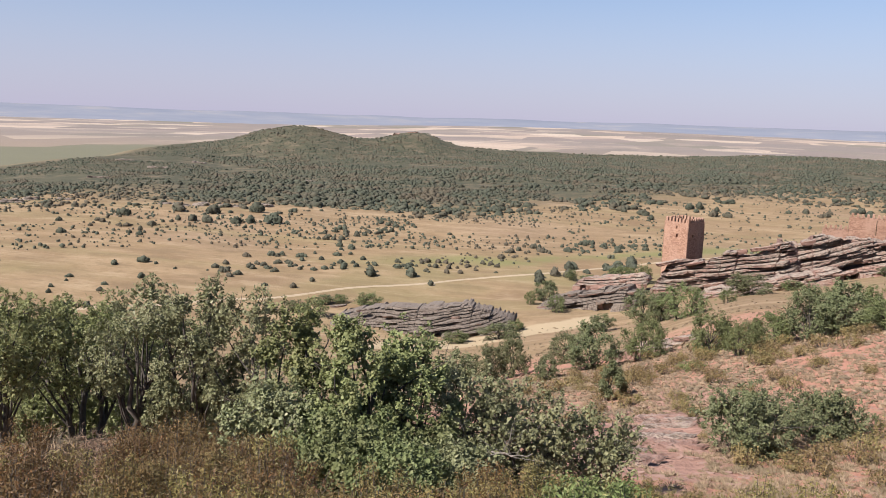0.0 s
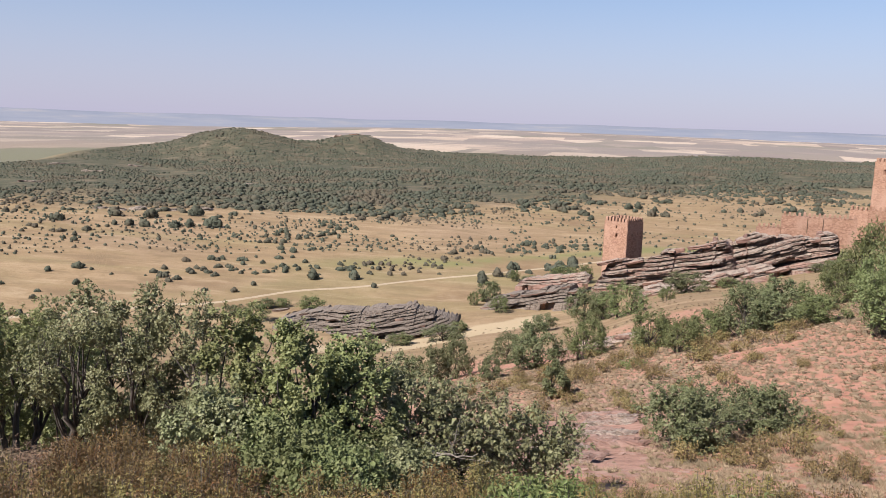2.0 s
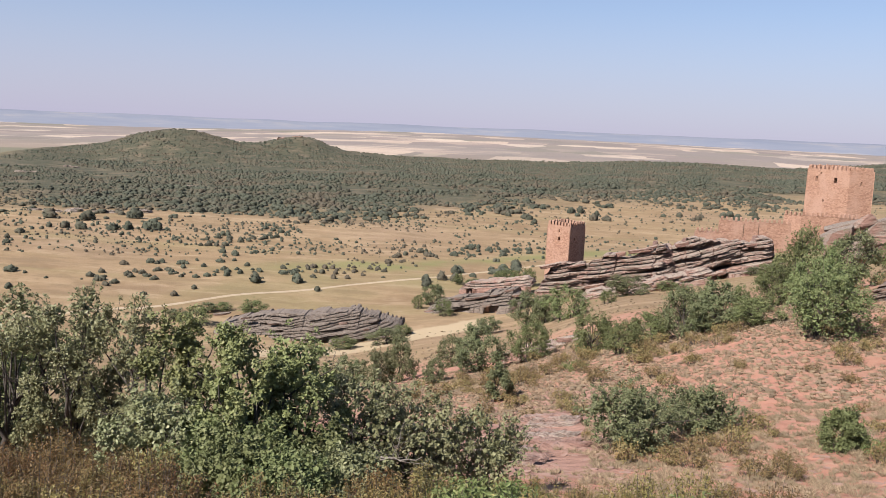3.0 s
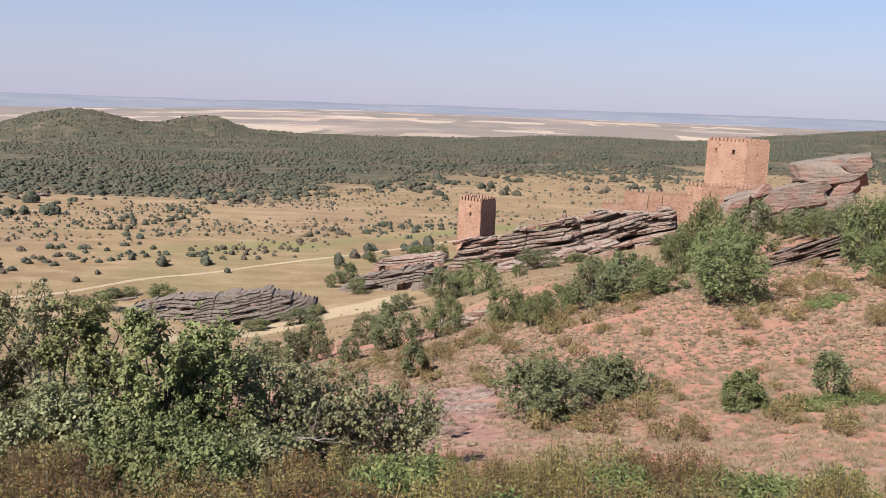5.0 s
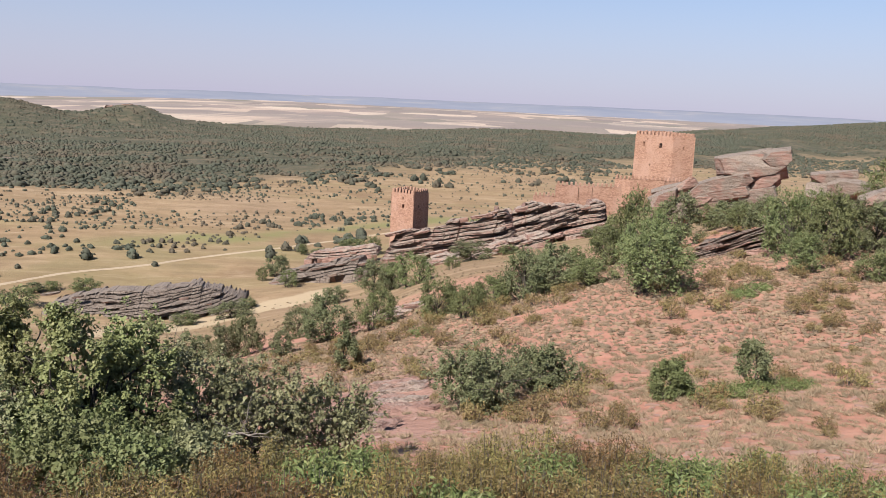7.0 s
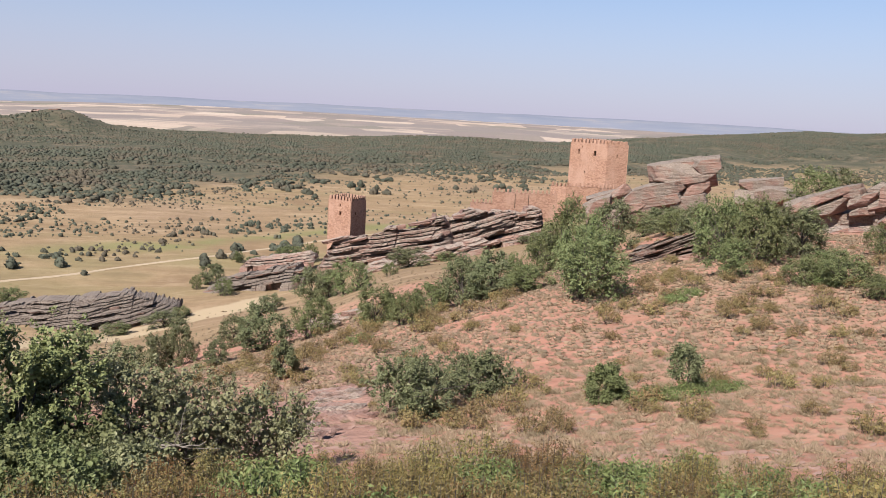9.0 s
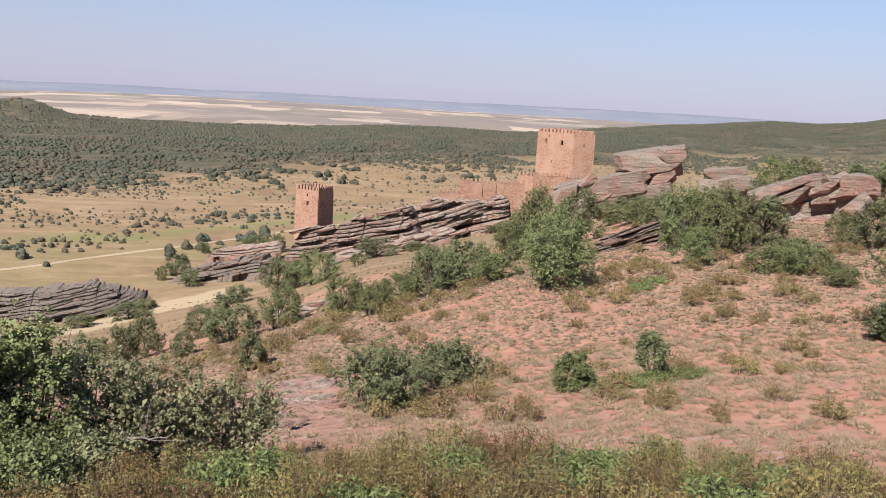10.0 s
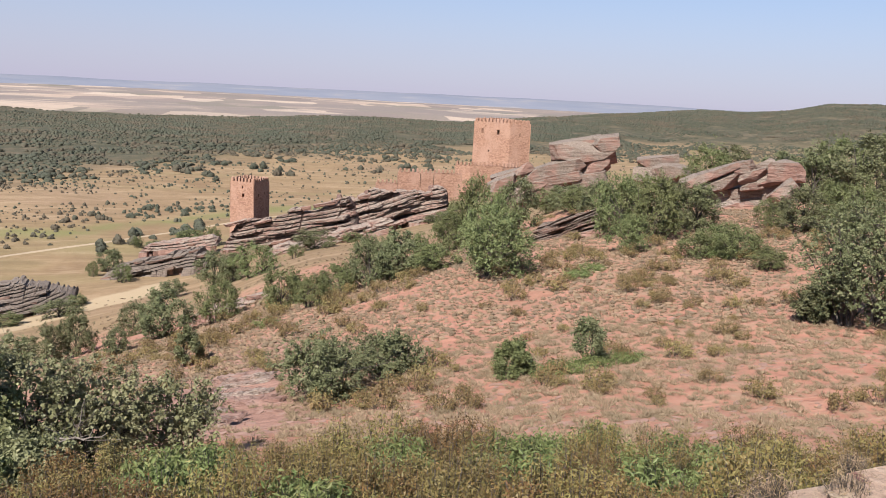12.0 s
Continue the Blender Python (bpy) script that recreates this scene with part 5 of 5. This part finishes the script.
def shrub_meshes(seed, height, spread, stems, per_stem, leaf, width, mat, corners):
    """A many-stemmed shrub with narrow leaves along the upper part of each stem."""
    rng = np.random.default_rng(seed)
    wood, cs, ws = [], [], []
    for s in range(stems):
        a, tilt = rng.uniform(0, 2 * np.pi), rng.uniform(0, 1) ** 0.6
        out = np.array([np.cos(a), np.sin(a), 0])
        tip = out * tilt * spread / 2 + np.array([0, 0, height * (1 - 0.5 * tilt ** 2) * rng.uniform(0.75, 1.08)])
        q = np.linspace(0, 1, 3)[:, None]
        foot = out * tilt * spread * 0.12
        path = foot + (tip - foot) * q + rng.normal(0, 0.02, (3, 3)) * q + out * 0.08 * np.sin(q * np.pi) * tilt
        path[0, 2] = -0.1
        wood.append(tube(path, np.linspace(0.007, 0.002, 3), 3))
        u = rng.uniform(0.3, 1.0, per_stem) ** 0.7
        pts = np.stack([np.interp(u, q[:, 0], path[:, d]) for d in range(3)], -1)
        side = rng.normal(0, 1, (per_stem, 3))
        cs.append(pts + side * leaf * 0.75)
        ws.append(side * 0.5 + out * 0.3 + np.array([0, 0, 0.3]))
    wv, wf = gather(wood)
    lv, lf = leaves(rng, np.concatenate(cs), np.concatenate(ws), leaf, width, 0.6, corners)
    return np_mesh("wood", wv, wf, BARK), np_mesh("foliage", lv, lf, mat)


def shrub_kind(name, label, category, group, meshes):
    ob = tagged(new(name), label, category, group)
    part("wood", meshes[0], ob)
    part("foliage", meshes[1], ob)
    return ob


def scatter_kinds(kinds, places):
    """Puts the kinds at the places (az, r, size, kind index); the first use of a kind is the original."""
    used = set()
    rng = random.Random(77)
    for az, r, size, k in places:
        m = stand(az, r, size, rng.uniform(0, 6.28), 0.03, rng.uniform(0.9, 1.1))
        if k in used:
            plant(kinds[k], m)
        else:
            used.add(k)
            kinds[k].matrix_basis = m


def dead_branches():
    """Bleached fallen boughs at the edge of the scrub."""
    for az, r, turn, length, seed in ((-13.6, 11.9, 0.1, 1.5, 1), (-11.0, 12.2, -0.3, 1.0, 2), (-24.8, 12.3, 0.6, 1.0, 3)):
        rng = np.random.default_rng(seed)
        pieces = []
        q = np.linspace(0, 1, 9)[:, None]
        main = np.array([[-length / 2, 0, 0.62]]) + q * np.array([[length, 0, 0.12]]) + rng.normal(0, 0.03, (9, 3))
        pieces.append(tube(main, np.linspace(0.022, 0.006, 9), 6))
        for k in range(6):
            s = main[rng.integers(1, 8)]
            tip = s + rng.normal(0, 0.22, 3) + np.array([0.12, 0, 0.12])
            pieces.append(tube(s + (tip - s) * np.linspace(0, 1, 4)[:, None] + rng.normal(0, 0.012, (4, 3)), np.linspace(0.009, 0.002, 4), 4))
        pieces.append(tube(np.array([main[2] + [0, 0, 0.0], main[2] + [0.05, 0.05, -0.75]]), np.array([0.016, 0.02]), 5))
        v, f = gather(pieces)
        ob = tagged(new("dead_branch", np_mesh("dead_branch", v, f, DEADWOOD, True)), "bleached bare dead branch caught in the scrub", "branch", "dead branches")
        ob.matrix_basis = stand(az, r, 1.0, turn, 0.02)


dead_branches()


def shrubs():
    rng = random.Random(5)
    rock = [shrub_kind("rockrose_shrub", "olive-brown rockrose shrub with narrow sticky leaves", "shrub", "rockrose scrub below the viewpoint",
                       shrub_meshes(300 + k, 0.78, 1.15, 40, 72, 0.041, 0.0125, ROCKROSE_RUST if k > 2 else ROCKROSE, 3)) for k in range(5)]
    green = [shrub_kind("green_shrub", "fresh green leafy shrub among the rockrose", "shrub", "green shrubs in the scrub",
                        shrub_meshes(320 + k, 0.6, 0.9, 34, 30, 0.07, 0.026, FERN, 4)) for k in range(2)]
    rp, gp = [], []
    for az in np.arange(-47, 46, 2.05):
        for r in (6.1, 6.9, 7.8, 8.8, 9.9, 11.0) + ((12.1, 13.0) if az < -27 else ()):
            a, q = az + rng.uniform(-1.5, 1.5), r * rng.uniform(0.95, 1.06)
            if a > 29 and q * math.cos(radians(a)) < 5.35:
                continue
            if -41.5 < a < -35.5 and q > 10.0:
                continue
            if -27 < a < -8 and q > 9.6 and rng.random() < 0.5:
                continue
            if -23.5 < a < -13.5 and q > 8.0 and rng.random() < 0.8:
                continue
            lush = vnoise(a / 5 + 40, q / 2.0, 3) > 0.72 and a > -10
            if 17 < a < 33 and 7.4 < q and vnoise(a / 2.4, q / 1.1, 8) > 0.42:
                lush = True
            if lush:
                gp.append((a, q, rng.uniform(0.75, 1.1), rng.randrange(2)))
            elif rng.random() < 0.93:
                rust = rng.random() < (0.6 if a < -4 else 0.22)
                rp.append((a, q, rng.uniform(0.75, 1.15) * (0.7 + 0.42 * float(vnoise(a / 3.2, q / 1.4, 12))), 3 + rng.randrange(2) if rust else rng.randrange(3)))
    scatter_kinds(rock, rp)
    scatter_kinds(green, gp)
    heath = [shrub_kind("heath_shrub", "low dry brownish-green heath shrub on red soil", "shrub", "low shrubs on the slope",
                        shrub_meshes(340 + k, 0.45, 0.85, 22, 30, 0.062, 0.026, HEATH, 3)) for k in range(4)]
    hp = []
    for n in range(165):
        a, q = rng.uniform(-9, 44), 19 * math.exp(rng.uniform(0, 1.15))
        if a < -2 and q < 30 and rng.random() < 0.75:
            continue
        hp.append((a, q, rng.uniform(0.5, 1.25) * (1 + 0.3 * (q > 35)), rng.randrange(4)))
    for a, q in ((7.5, 20.6), (8.6, 21.4), (11.3, 23.0), (12.5, 25.0), (4.6, 20.6), (23.3, 20.5), (9.6, 22.4), (12.8, 19.0), (14.6, 19.2), (-3.2, 41), (-1.8, 43), (-5.4, 44), (17.6, 76), (18.3, 82), (18.9, 76), (19.5, 84), (20.1, 77), (20.8, 83), (21.4, 78), (19.0, 90), (18.8, 63), (19.6, 64), (20.3, 62), (21.0, 63), (19.2, 66), (20.6, 66), (24.0, 25.0), (24.6, 38), (27.0, 34), (29.0, 33)):
        hp.append((a, q, rng.uniform(0.95, 1.3), rng.randrange(4)))
    for n in range(46):
        a, q = rng.uniform(-10, 13), rng.uniform(43, 62)
        hp.append((a, q, rng.uniform(1.2, 2.1), rng.randrange(4)))
    for n in range(30):
        a, q = rng.uniform(17, 36), rng.uniform(34, 52)
        hp.append((a, q, rng.uniform(0.9, 1.7), rng.randrange(4)))
    scatter_kinds(heath, hp)
    clump = [shrub_kind("dry_grass_clump", "bleached dry grass clump on bare sandstone", "grass", "dry grass clumps",
                        shrub_meshes(370 + k, 0.3, 0.5, 60, 8, 0.11, 0.008, TUFT, 3)) for k in range(2)]
    scatter_kinds(clump, [(az, r, s, k % 2) for k, (az, r, s) in enumerate(((30.5, 6.0, 0.8), (-38.0, 12.6, 1.3), (-37.0, 13.6, 1.4), (-39.6, 13.2, 1.4), (-36.4, 12.4, 1.2), (-38.6, 14.6, 1.5), (-40.4, 14.4, 1.5), (-36.2, 15.0, 1.5), (10.5, 6.4, 1.0)))])
    for k, (x, y, s) in enumerate(((3.15, 4.5, 0.5), (3.95, 4.8, 0.42), (3.65, 4.45, 0.55), (4.4, 4.6, 0.4), (2.9, 4.3, 0.5))):
        plant(clump[k % 2], Matrix.Translation((x, y, -0.70)) @ Matrix.Rotation(k * 1.3, 4, "Z") @ Matrix.Diagonal((s, s, s, 1)))
    low = [shrub_kind("trailing_shrub", "trailing bright green shrub spread over the soil", "shrub", "trailing green shrubs",
                      shrub_meshes(360, 0.3, 1.1, 40, 26, 0.07, 0.03, FERN, 4))]
    scatter_kinds(low, [(az, r, s, 0) for az, r, s in ((19.6, 22.2, 0.9), (20.8, 22.3, 1.0), (22.0, 22.4, 1.0), (23.4, 22.8, 1.0), (24.6, 23.4, 0.9), (25.7, 24.0, 0.8), (21.4, 41, 1.4), (22.4, 42, 1.3), (30.6, 44, 1.4), (32.6, 43.6, 1.6), (1.0, 46, 1.5))])


shrubs()


def bush_arrays(rng, x, y, z, width, height, cards, corners=4):
    """Many far bushes in one go: cards of foliage on a rounded, uneven body."""
    n = len(x)
    d = rng.normal(0, 1, (n, cards, 3))
    d[..., 2] = np.abs(d[..., 2]) * 0.9 - 0.25
    d /= np.linalg.norm(d, axis=-1)[..., None]
    lump = 1 + 0.28 * np.sin(d[..., 0] * 5 + x[:, None]) * np.cos(d[..., 1] * 4 + y[:, None])
    rad = rng.uniform(0.6, 1.0, (n, cards)) * lump
    c = d * rad[..., None] * np.stack([width / 2, width / 2, height * 0.62], -1)[:, None, :]
    c = c + np.stack([x, y, z + height * 0.36], -1)[:, None, :]
    w = np.repeat(width, cards)
    c = c.reshape(-1, 3)
    nrm = d.reshape(-1, 3) * 1.0 + np.array([0, 0, 0.55]) + rng.normal(0, 0.45, (n * cards, 3))
    nrm /= np.linalg.norm(nrm, axis=1)[:, None]
    t = np.cross(nrm, rng.normal(0, 1, nrm.shape))
    t /= np.linalg.norm(t, axis=1)[:, None] + 1e-9
    b = np.cross(nrm, t)
    size = (w * rng.uniform(0.13, 0.26, len(w)))[:, None] * (28 / cards) ** 0.4
    if corners == 3:
        v = np.stack([c - t * size * 1.1, c + b * size * 0.95 + t * size * 0.5, c - b * size * 0.95 + t * size * 0.6], 1).reshape(-1, 3)
    else:
        v = np.stack([c - t * size, c + b * size * 0.8, c + t * size, c - b * size * 0.8], 1).reshape(-1, 3)
    return v, np.arange(len(v)).reshape(-1, corners)


def domes(rng, x, y, z, width, height, seg=7, rings=4, cards=8):
    """Rounded, lumpy far bushes with a few loose sprays of foliage on them."""
    n = len(x)
    pol = np.radians(np.linspace(0, 112, rings + 1)[1:])
    a = (np.arange(seg) / seg * 2 * np.pi)[None, None, :] + rng.uniform(0, 6.28, (n, 1, 1)) + (np.arange(rings) * 0.45)[None, :, None] + rng.normal(0, 0.1, (n, rings, seg))
    rad = rng.uniform(0.74, 1.2, (n, rings, seg)) * (1 + 0.12 * np.sin(a * 2 + x[:, None, None]))
    sp, cp = np.sin(pol)[None, :, None], np.cos(pol)[None, :, None]
    W, H = (width / 2)[:, None, None], (height * 0.62)[:, None, None]
    body = np.stack([np.cos(a) * sp * rad * W, np.sin(a) * sp * rad * W, cp * rad * H], -1).reshape(n, -1, 3)
    top = np.stack([0 * x, 0 * x, height * 0.62 * rng.uniform(0.8, 1.1, n)], -1)[:, None, :]
    c = np.stack([x, y, z + height * 0.38], -1)[:, None, :]
    v = np.concatenate([top, body], 1) + c
    tri = [(0, 1 + j, 1 + (j + 1) % seg) for j in range(seg)]
    for k in range(rings - 1):
        for j in range(seg):
            p, q = 1 + k * seg + j, 1 + k * seg + (j + 1) % seg
            tri += [(p, p + seg, q + seg), (p, q + seg, q)]
    f = (np.arange(n)[:, None, None] * v.shape[1] + np.array(tri)[None]).reshape(-1, 3)
    pieces = [(v.reshape(-1, 3), f)]
    if cards:
        d = rng.normal(0, 1, (n, cards, 3))
        d[..., 2] = np.abs(d[..., 2]) - 0.2
        d /= np.linalg.norm(d, axis=-1)[..., None]
        p = c + d * np.stack([width / 2, width / 2, height * 0.62], -1)[:, None, :] * rng.uniform(0.92, 1.1, (n, cards, 1))
        nrm = d + rng.normal(0, 0.35, d.shape)
        nrm /= np.linalg.norm(nrm, axis=-1)[..., None]
        t = np.cross(nrm, rng.normal(0, 1, d.shape))
        t /= np.linalg.norm(t, axis=-1)[..., None] + 1e-9
        b = np.cross(nrm, t)
        s = (width[:, None] * rng.uniform(0.07, 0.15, (n, cards)))[..., None]
        w = np.stack([p - t * s * 1.1, p + b * s + t * s * 0.5, p - b * s + t * s * 0.6], 2).reshape(-1, 3)
        pieces.append((w, np.arange(len(w)).reshape(-1, 3)))
    return gather(pieces)


def tufts():
    """Dry rounded cushions of grass and thyme, spaced over the red slope."""
    rng = np.random.default_rng(8)
    for r0, r1, cell, blades, lo, hi in ((13.2, 30, 0.30, 95, 0.07, 0.25), (30, 72, 0.35, 16, 0.11, 0.30)):
        pieces = []
        gx, gy = np.meshgrid(np.arange(-20, 52, cell), np.arange(8, 70, cell), indexing="ij")
        X = gx.ravel() + rng.uniform(-0.48, 0.48, gx.size) * cell
        Y = gy.ravel() + rng.uniform(-0.48, 0.48, gx.size) * cell
        q, az = np.hypot(X, Y), np.degrees(np.arctan2(X, Y))
        # thicker along the ledges, which run slantwise over the slope
        dens = 0.5 * fbm(X / 4.0, Y / 4.0, 55, 3) + 0.5 * fbm((X * 0.9 + Y * 0.43) / 5.0, (Y * 0.9 - X * 0.43) / 0.9, 56, 2)
        bare = ((az < 2) & (q < 31) & (rng.random(q.size) < 0.8)) | ((az < -5) & (q < 40) & (rng.random(q.size) < 0.5))
        keep = (q > r0) & (q < r1) & (az > -13) & (az < 46) & ~bare & (dens + rng.uniform(-0.14, 0.14, q.size) > (0.40 if blades > 40 else 0.34))
        X, Y = X[keep], Y[keep]
        n = len(X)
        size = lo + (hi - lo) * rng.uniform(0, 1, n) ** 1.5
        Z = ground_z(X, Y)
        close = blades > 40
        pieces.append(domes(rng, X, Y, Z - size * 0.16, size * (0.8 if close else 1.15), size * rng.uniform(0.3, 0.5, n) * (1.0 if close else 1.5), 6, 2, 0))
        d = rng.normal(0, 1, (n, blades, 3))
        d[..., 2] = np.abs(d[..., 2]) * 0.9
        d /= np.linalg.norm(d, axis=-1)[..., None]
        mid = d * rng.uniform(0.45, 1.0, (n, blades, 1)) ** 0.7 * np.array([1.0, 1.0, 0.5])
        way = d * np.array([1.0, 1.0, 0.8]) + rng.normal(0, 0.3, d.shape) + np.array([0, 0, 0.45])
        way /= np.linalg.norm(way, axis=-1)[..., None]
        side = np.cross(way, rng.normal(0, 1, d.shape))
        side /= np.linalg.norm(side, axis=-1)[..., None] + 1e-9
        side *= 0.04 if close else 0.08
        o, s = np.stack([X, Y, Z], -1)[:, None, :], size[:, None, None]
        v = np.stack([o + (mid - way * 0.32 - side) * s, o + (mid - way * 0.32 + side) * s, o + (mid + way * 0.36) * s], 2).reshape(-1, 3)
        pieces.append((v, np.arange(len(v)).reshape(-1, 3)))
        if close:
            v, f = gather(pieces)
            tagged(new("dry_grass_tufts", np_mesh("dry_grass_tufts", v, f, GRASS)), "bleached beige tufts of grass on red soil", "grass", kind="stuff")
    n = 4200
    az, q = rng.uniform(-26, 40, n), 52 * np.exp(rng.uniform(0, 1.15, n))
    X, Y = q * np.sin(np.radians(az)), q * np.cos(np.radians(az))
    ok = fbm(X / 9, Y / 9, 58, 3) > 0.45
    X, Y = X[ok], Y[ok]
    w = rng.uniform(0.2, 0.55, len(X))
    pieces.append(bush_arrays(rng, X, Y, ground_z(X, Y) - 0.05, w, w * 0.4, 9, 3))
    v, f = gather(pieces)
    tagged(new("thyme_cushions", np_mesh("thyme_cushions", v, f, TUFT)), "low brownish cushions of thyme and dry grass", "scrub", kind="stuff")


tufts()


def stones():
    """Flat chips and small plates of pink sandstone lying on the red soil."""
    rng = np.random.default_rng(18)
    n = 2600
    az, q = rng.uniform(-12, 46, n), 14 * np.exp(rng.uniform(0, 1.25, n))
    x, y = q * np.sin(np.radians(az)), q * np.cos(np.radians(az))
    ok = fbm(x / 2.2, y / 2.2, 71, 3) > 0.47
    x, y = x[ok], y[ok]
    n = len(x)
    k = 6
    a = np.sort(rng.uniform(0, 1, (n, k)), 1) * 0.35 + (np.arange(k) / k)[None] * 1.0
    a = a * 2 * np.pi / 1.2
    w = (rng.uniform(0.03, 0.10, n) * rng.uniform(0.5, 1.3, n))[:, None]
    turn = rng.normal(0.3, 0.35, n)[:, None]
    px, py = np.cos(a) * w * 1.7, np.sin(a) * w * 0.8
    px, py = px * np.cos(turn) - py * np.sin(turn), px * np.sin(turn) + py * np.cos(turn)
    z = ground_z(x, y)[:, None]
    h = w * rng.uniform(0.12, 0.35, (n, 1))
    tilt = rng.normal(0, 0.12, (n, 1))
    low = np.stack([x[:, None] + px, y[:, None] + py, z - 0.05 + 0 * px], -1)
    top = np.stack([x[:, None] + px * 0.93, y[:, None] + py * 0.93, z + h + px * tilt], -1)
    v = np.concatenate([low, top], 1)
    tri = [(j, (j + 1) % k, k + (j + 1) % k) for j in range(k)] + [(j, k + (j + 1) % k, k + j) for j in range(k)] + [(k, k + j, k + j + 1) for j in range(1, k - 1)]
    f = (np.arange(n)[:, None, None] * 2 * k + np.array(tri)[None]).reshape(-1, 3)
    tagged(new("loose_stones", np_mesh("loose_stones", v.reshape(-1, 3), f, CHIP)), "flat chips of pink sandstone on red soil", "stones", kind="stuff")


stones()


def woods():
    rng = np.random.default_rng(4)
    pieces = []
    # along the edge, the broad middle, the far slopes and tops, the slopes behind the castle
    for count, lo, hi, seg, rings, cards, wide, a0 in ((4000, -0.06, 0.30, 7, 4, 10, (2.0, 5.0), -47), (20000, 0.05, 0.5, 5, 3, 2, (1.5, 3.6), -47),
                                                       (32000, 0.36, 1.0, 5, 2, 1, (1.6, 3.6), -47), (17000, 0.0, 0.9, 5, 2, 1, (1.8, 4.0), 12)):
        az = rng.uniform(a0, 47, count)
        e, lim = edge_r(az), wood_end(az)
        q = e + (lim - e) * rng.uniform(lo, hi, count)
        x, y = q * np.sin(np.radians(az)), q * np.cos(np.radians(az))
        clear = fbm(x / 60, y / 60, 61, 3)
        edge = (q - e) / e + (fbm(x / 40, y / 40, 63, 2) - 0.5) * 0.5
        flank = rng.random(count) > 0.12 * smooth(-28, -35, az) + 0.25 * smooth(0.36, 0.5, fbm(x / 130, y / 130, 67, 2)) * (q < 640)
        keep = (q < lim) & (clear > 0.30) & (edge > -0.02) & flank
        x, y, q, az = x[keep], y[keep], q[keep], az[keep]
        w = rng.uniform(*wide, len(x)) * rng.uniform(0.5, 1.0, len(x)) * (0.7 + 0.6 * fbm(x / 22, y / 22, 69, 2)) * (1 - 0.3 * smooth(-28, -35, az))
        pieces.append(domes(rng, x, y, ground_z(x, y) - 0.1, w, w * rng.uniform(0.38, 0.58, len(x)), seg, rings, cards))
    v, f = gather(pieces)
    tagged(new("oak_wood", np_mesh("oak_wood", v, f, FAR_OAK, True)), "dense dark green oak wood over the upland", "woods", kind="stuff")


woods()


def valley_bushes():
    rng = np.random.default_rng(14)
    # counted bushes: copies of a few shapes
    kinds = []
    for k in range(6):
        g = np.random.default_rng(70 + k)
        v, f = gather([domes(g, np.array([dx * 1.0]), np.array([dy * 1.0]), np.zeros(1), np.array([w]), np.array([w * 0.85]), 8, 4, 26) for dx, dy, w in ((0, 0, 1.35), (0.45, 0.2 * (k - 2), 1.0), (-0.42, 0.15 * (3 - k), 1.05), (0.1, -0.4, 0.8))])
        ob = tagged(new("valley_bush"), "small dark green bush in the dry valley grass", "bush", "bushes in the valley")
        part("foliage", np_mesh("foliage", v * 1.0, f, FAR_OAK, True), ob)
        kinds.append(ob)
    rows = []

    def row(n, az0, az1, r0, r1, jitter, s0, s1):
        for q in rng.uniform(0, 1, n):
            rows.append((az0 + (az1 - az0) * q, r0 + (r1 - r0) * q + rng.normal(0, jitter), rng.uniform(s0, s1)))

    row(84, -31, -12, 228, 236, 4.5, 0.4, 1.15)
    row(40, -12, -1, 262, 300, 6, 0.6, 1.4)
    row(22, -30, -20, 240, 250, 8, 0.6, 1.3)
    row(26, -43, -22, 190, 235, 14, 0.5, 1.2)
    row(20, -10, -3, 222, 246, 6, 1.0, 1.9)
    row(40, -24, -18, 270, 330, 10, 0.6, 1.3)
    row(26, -5, 12, 400, 470, 14, 1.4, 2.8)
    row(24, -40, -24, 300, 335, 14, 0.6, 1.6)
    rows += [(az, r, w / 2.0) for az, r, w in ((-35.9, 336, 5.2), (-31.8, 323, 4.3), (-30.9, 320, 5.0), (-29.1, 316, 5.0), (-28.2, 316, 4.6), (-26.7, 312, 6.0), (-30.5, 343, 5.8), (-32.6, 349, 6.6), (-39.6, 324, 2.6), (-27.8, 349, 6.5),
                                                (-20.4, 218, 4.0), (-17.7, 219, 4.0), (-36.5, 235, 2.2), (-34.8, 237, 3.4), (-37.4, 203, 1.7), (-40.3, 204, 1.6), (-37.1, 210, 1.5), (-39.1, 221, 1.8), (-30.0, 222, 2.1), (-16.4, 209, 2.0))]
    used = set()
    for n, (az, r, s) in enumerate(rows):
        k = n % 6
        m = stand(az, r, s, float(rng.uniform(0, 6.28)), 0.1, float(rng.uniform(0.85, 1.15)))
        if k in used:
            plant(kinds[k], m)
        else:
            used.add(k)
            kinds[k].matrix_basis = m
    # the rest, too many to count
    n = 5200
    az = rng.uniform(-46, 40, n)
    e = edge_r(az)
    r = 236 + (e * 1.05 - 236) * rng.uniform(0, 1, n) ** 0.8
    x, y = r * np.sin(np.radians(az)), r * np.cos(np.radians(az))
    dens = fbm(x / 28, y / 28, 91, 3) + 0.10 * (az > -26) - 0.22 * (r < 262)
    keep = dens > 0.50
    x, y = x[keep], y[keep]
    w = rng.uniform(0.45, 1.6, len(x)) * rng.uniform(0.5, 1.0, len(x))
    v, f = domes(rng, x, y, ground_z(x, y) - 0.05, w, w * rng.uniform(0.6, 0.95, len(x)), 6, 3, 7)
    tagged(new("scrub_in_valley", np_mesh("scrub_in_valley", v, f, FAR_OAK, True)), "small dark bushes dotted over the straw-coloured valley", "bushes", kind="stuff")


valley_bushes()
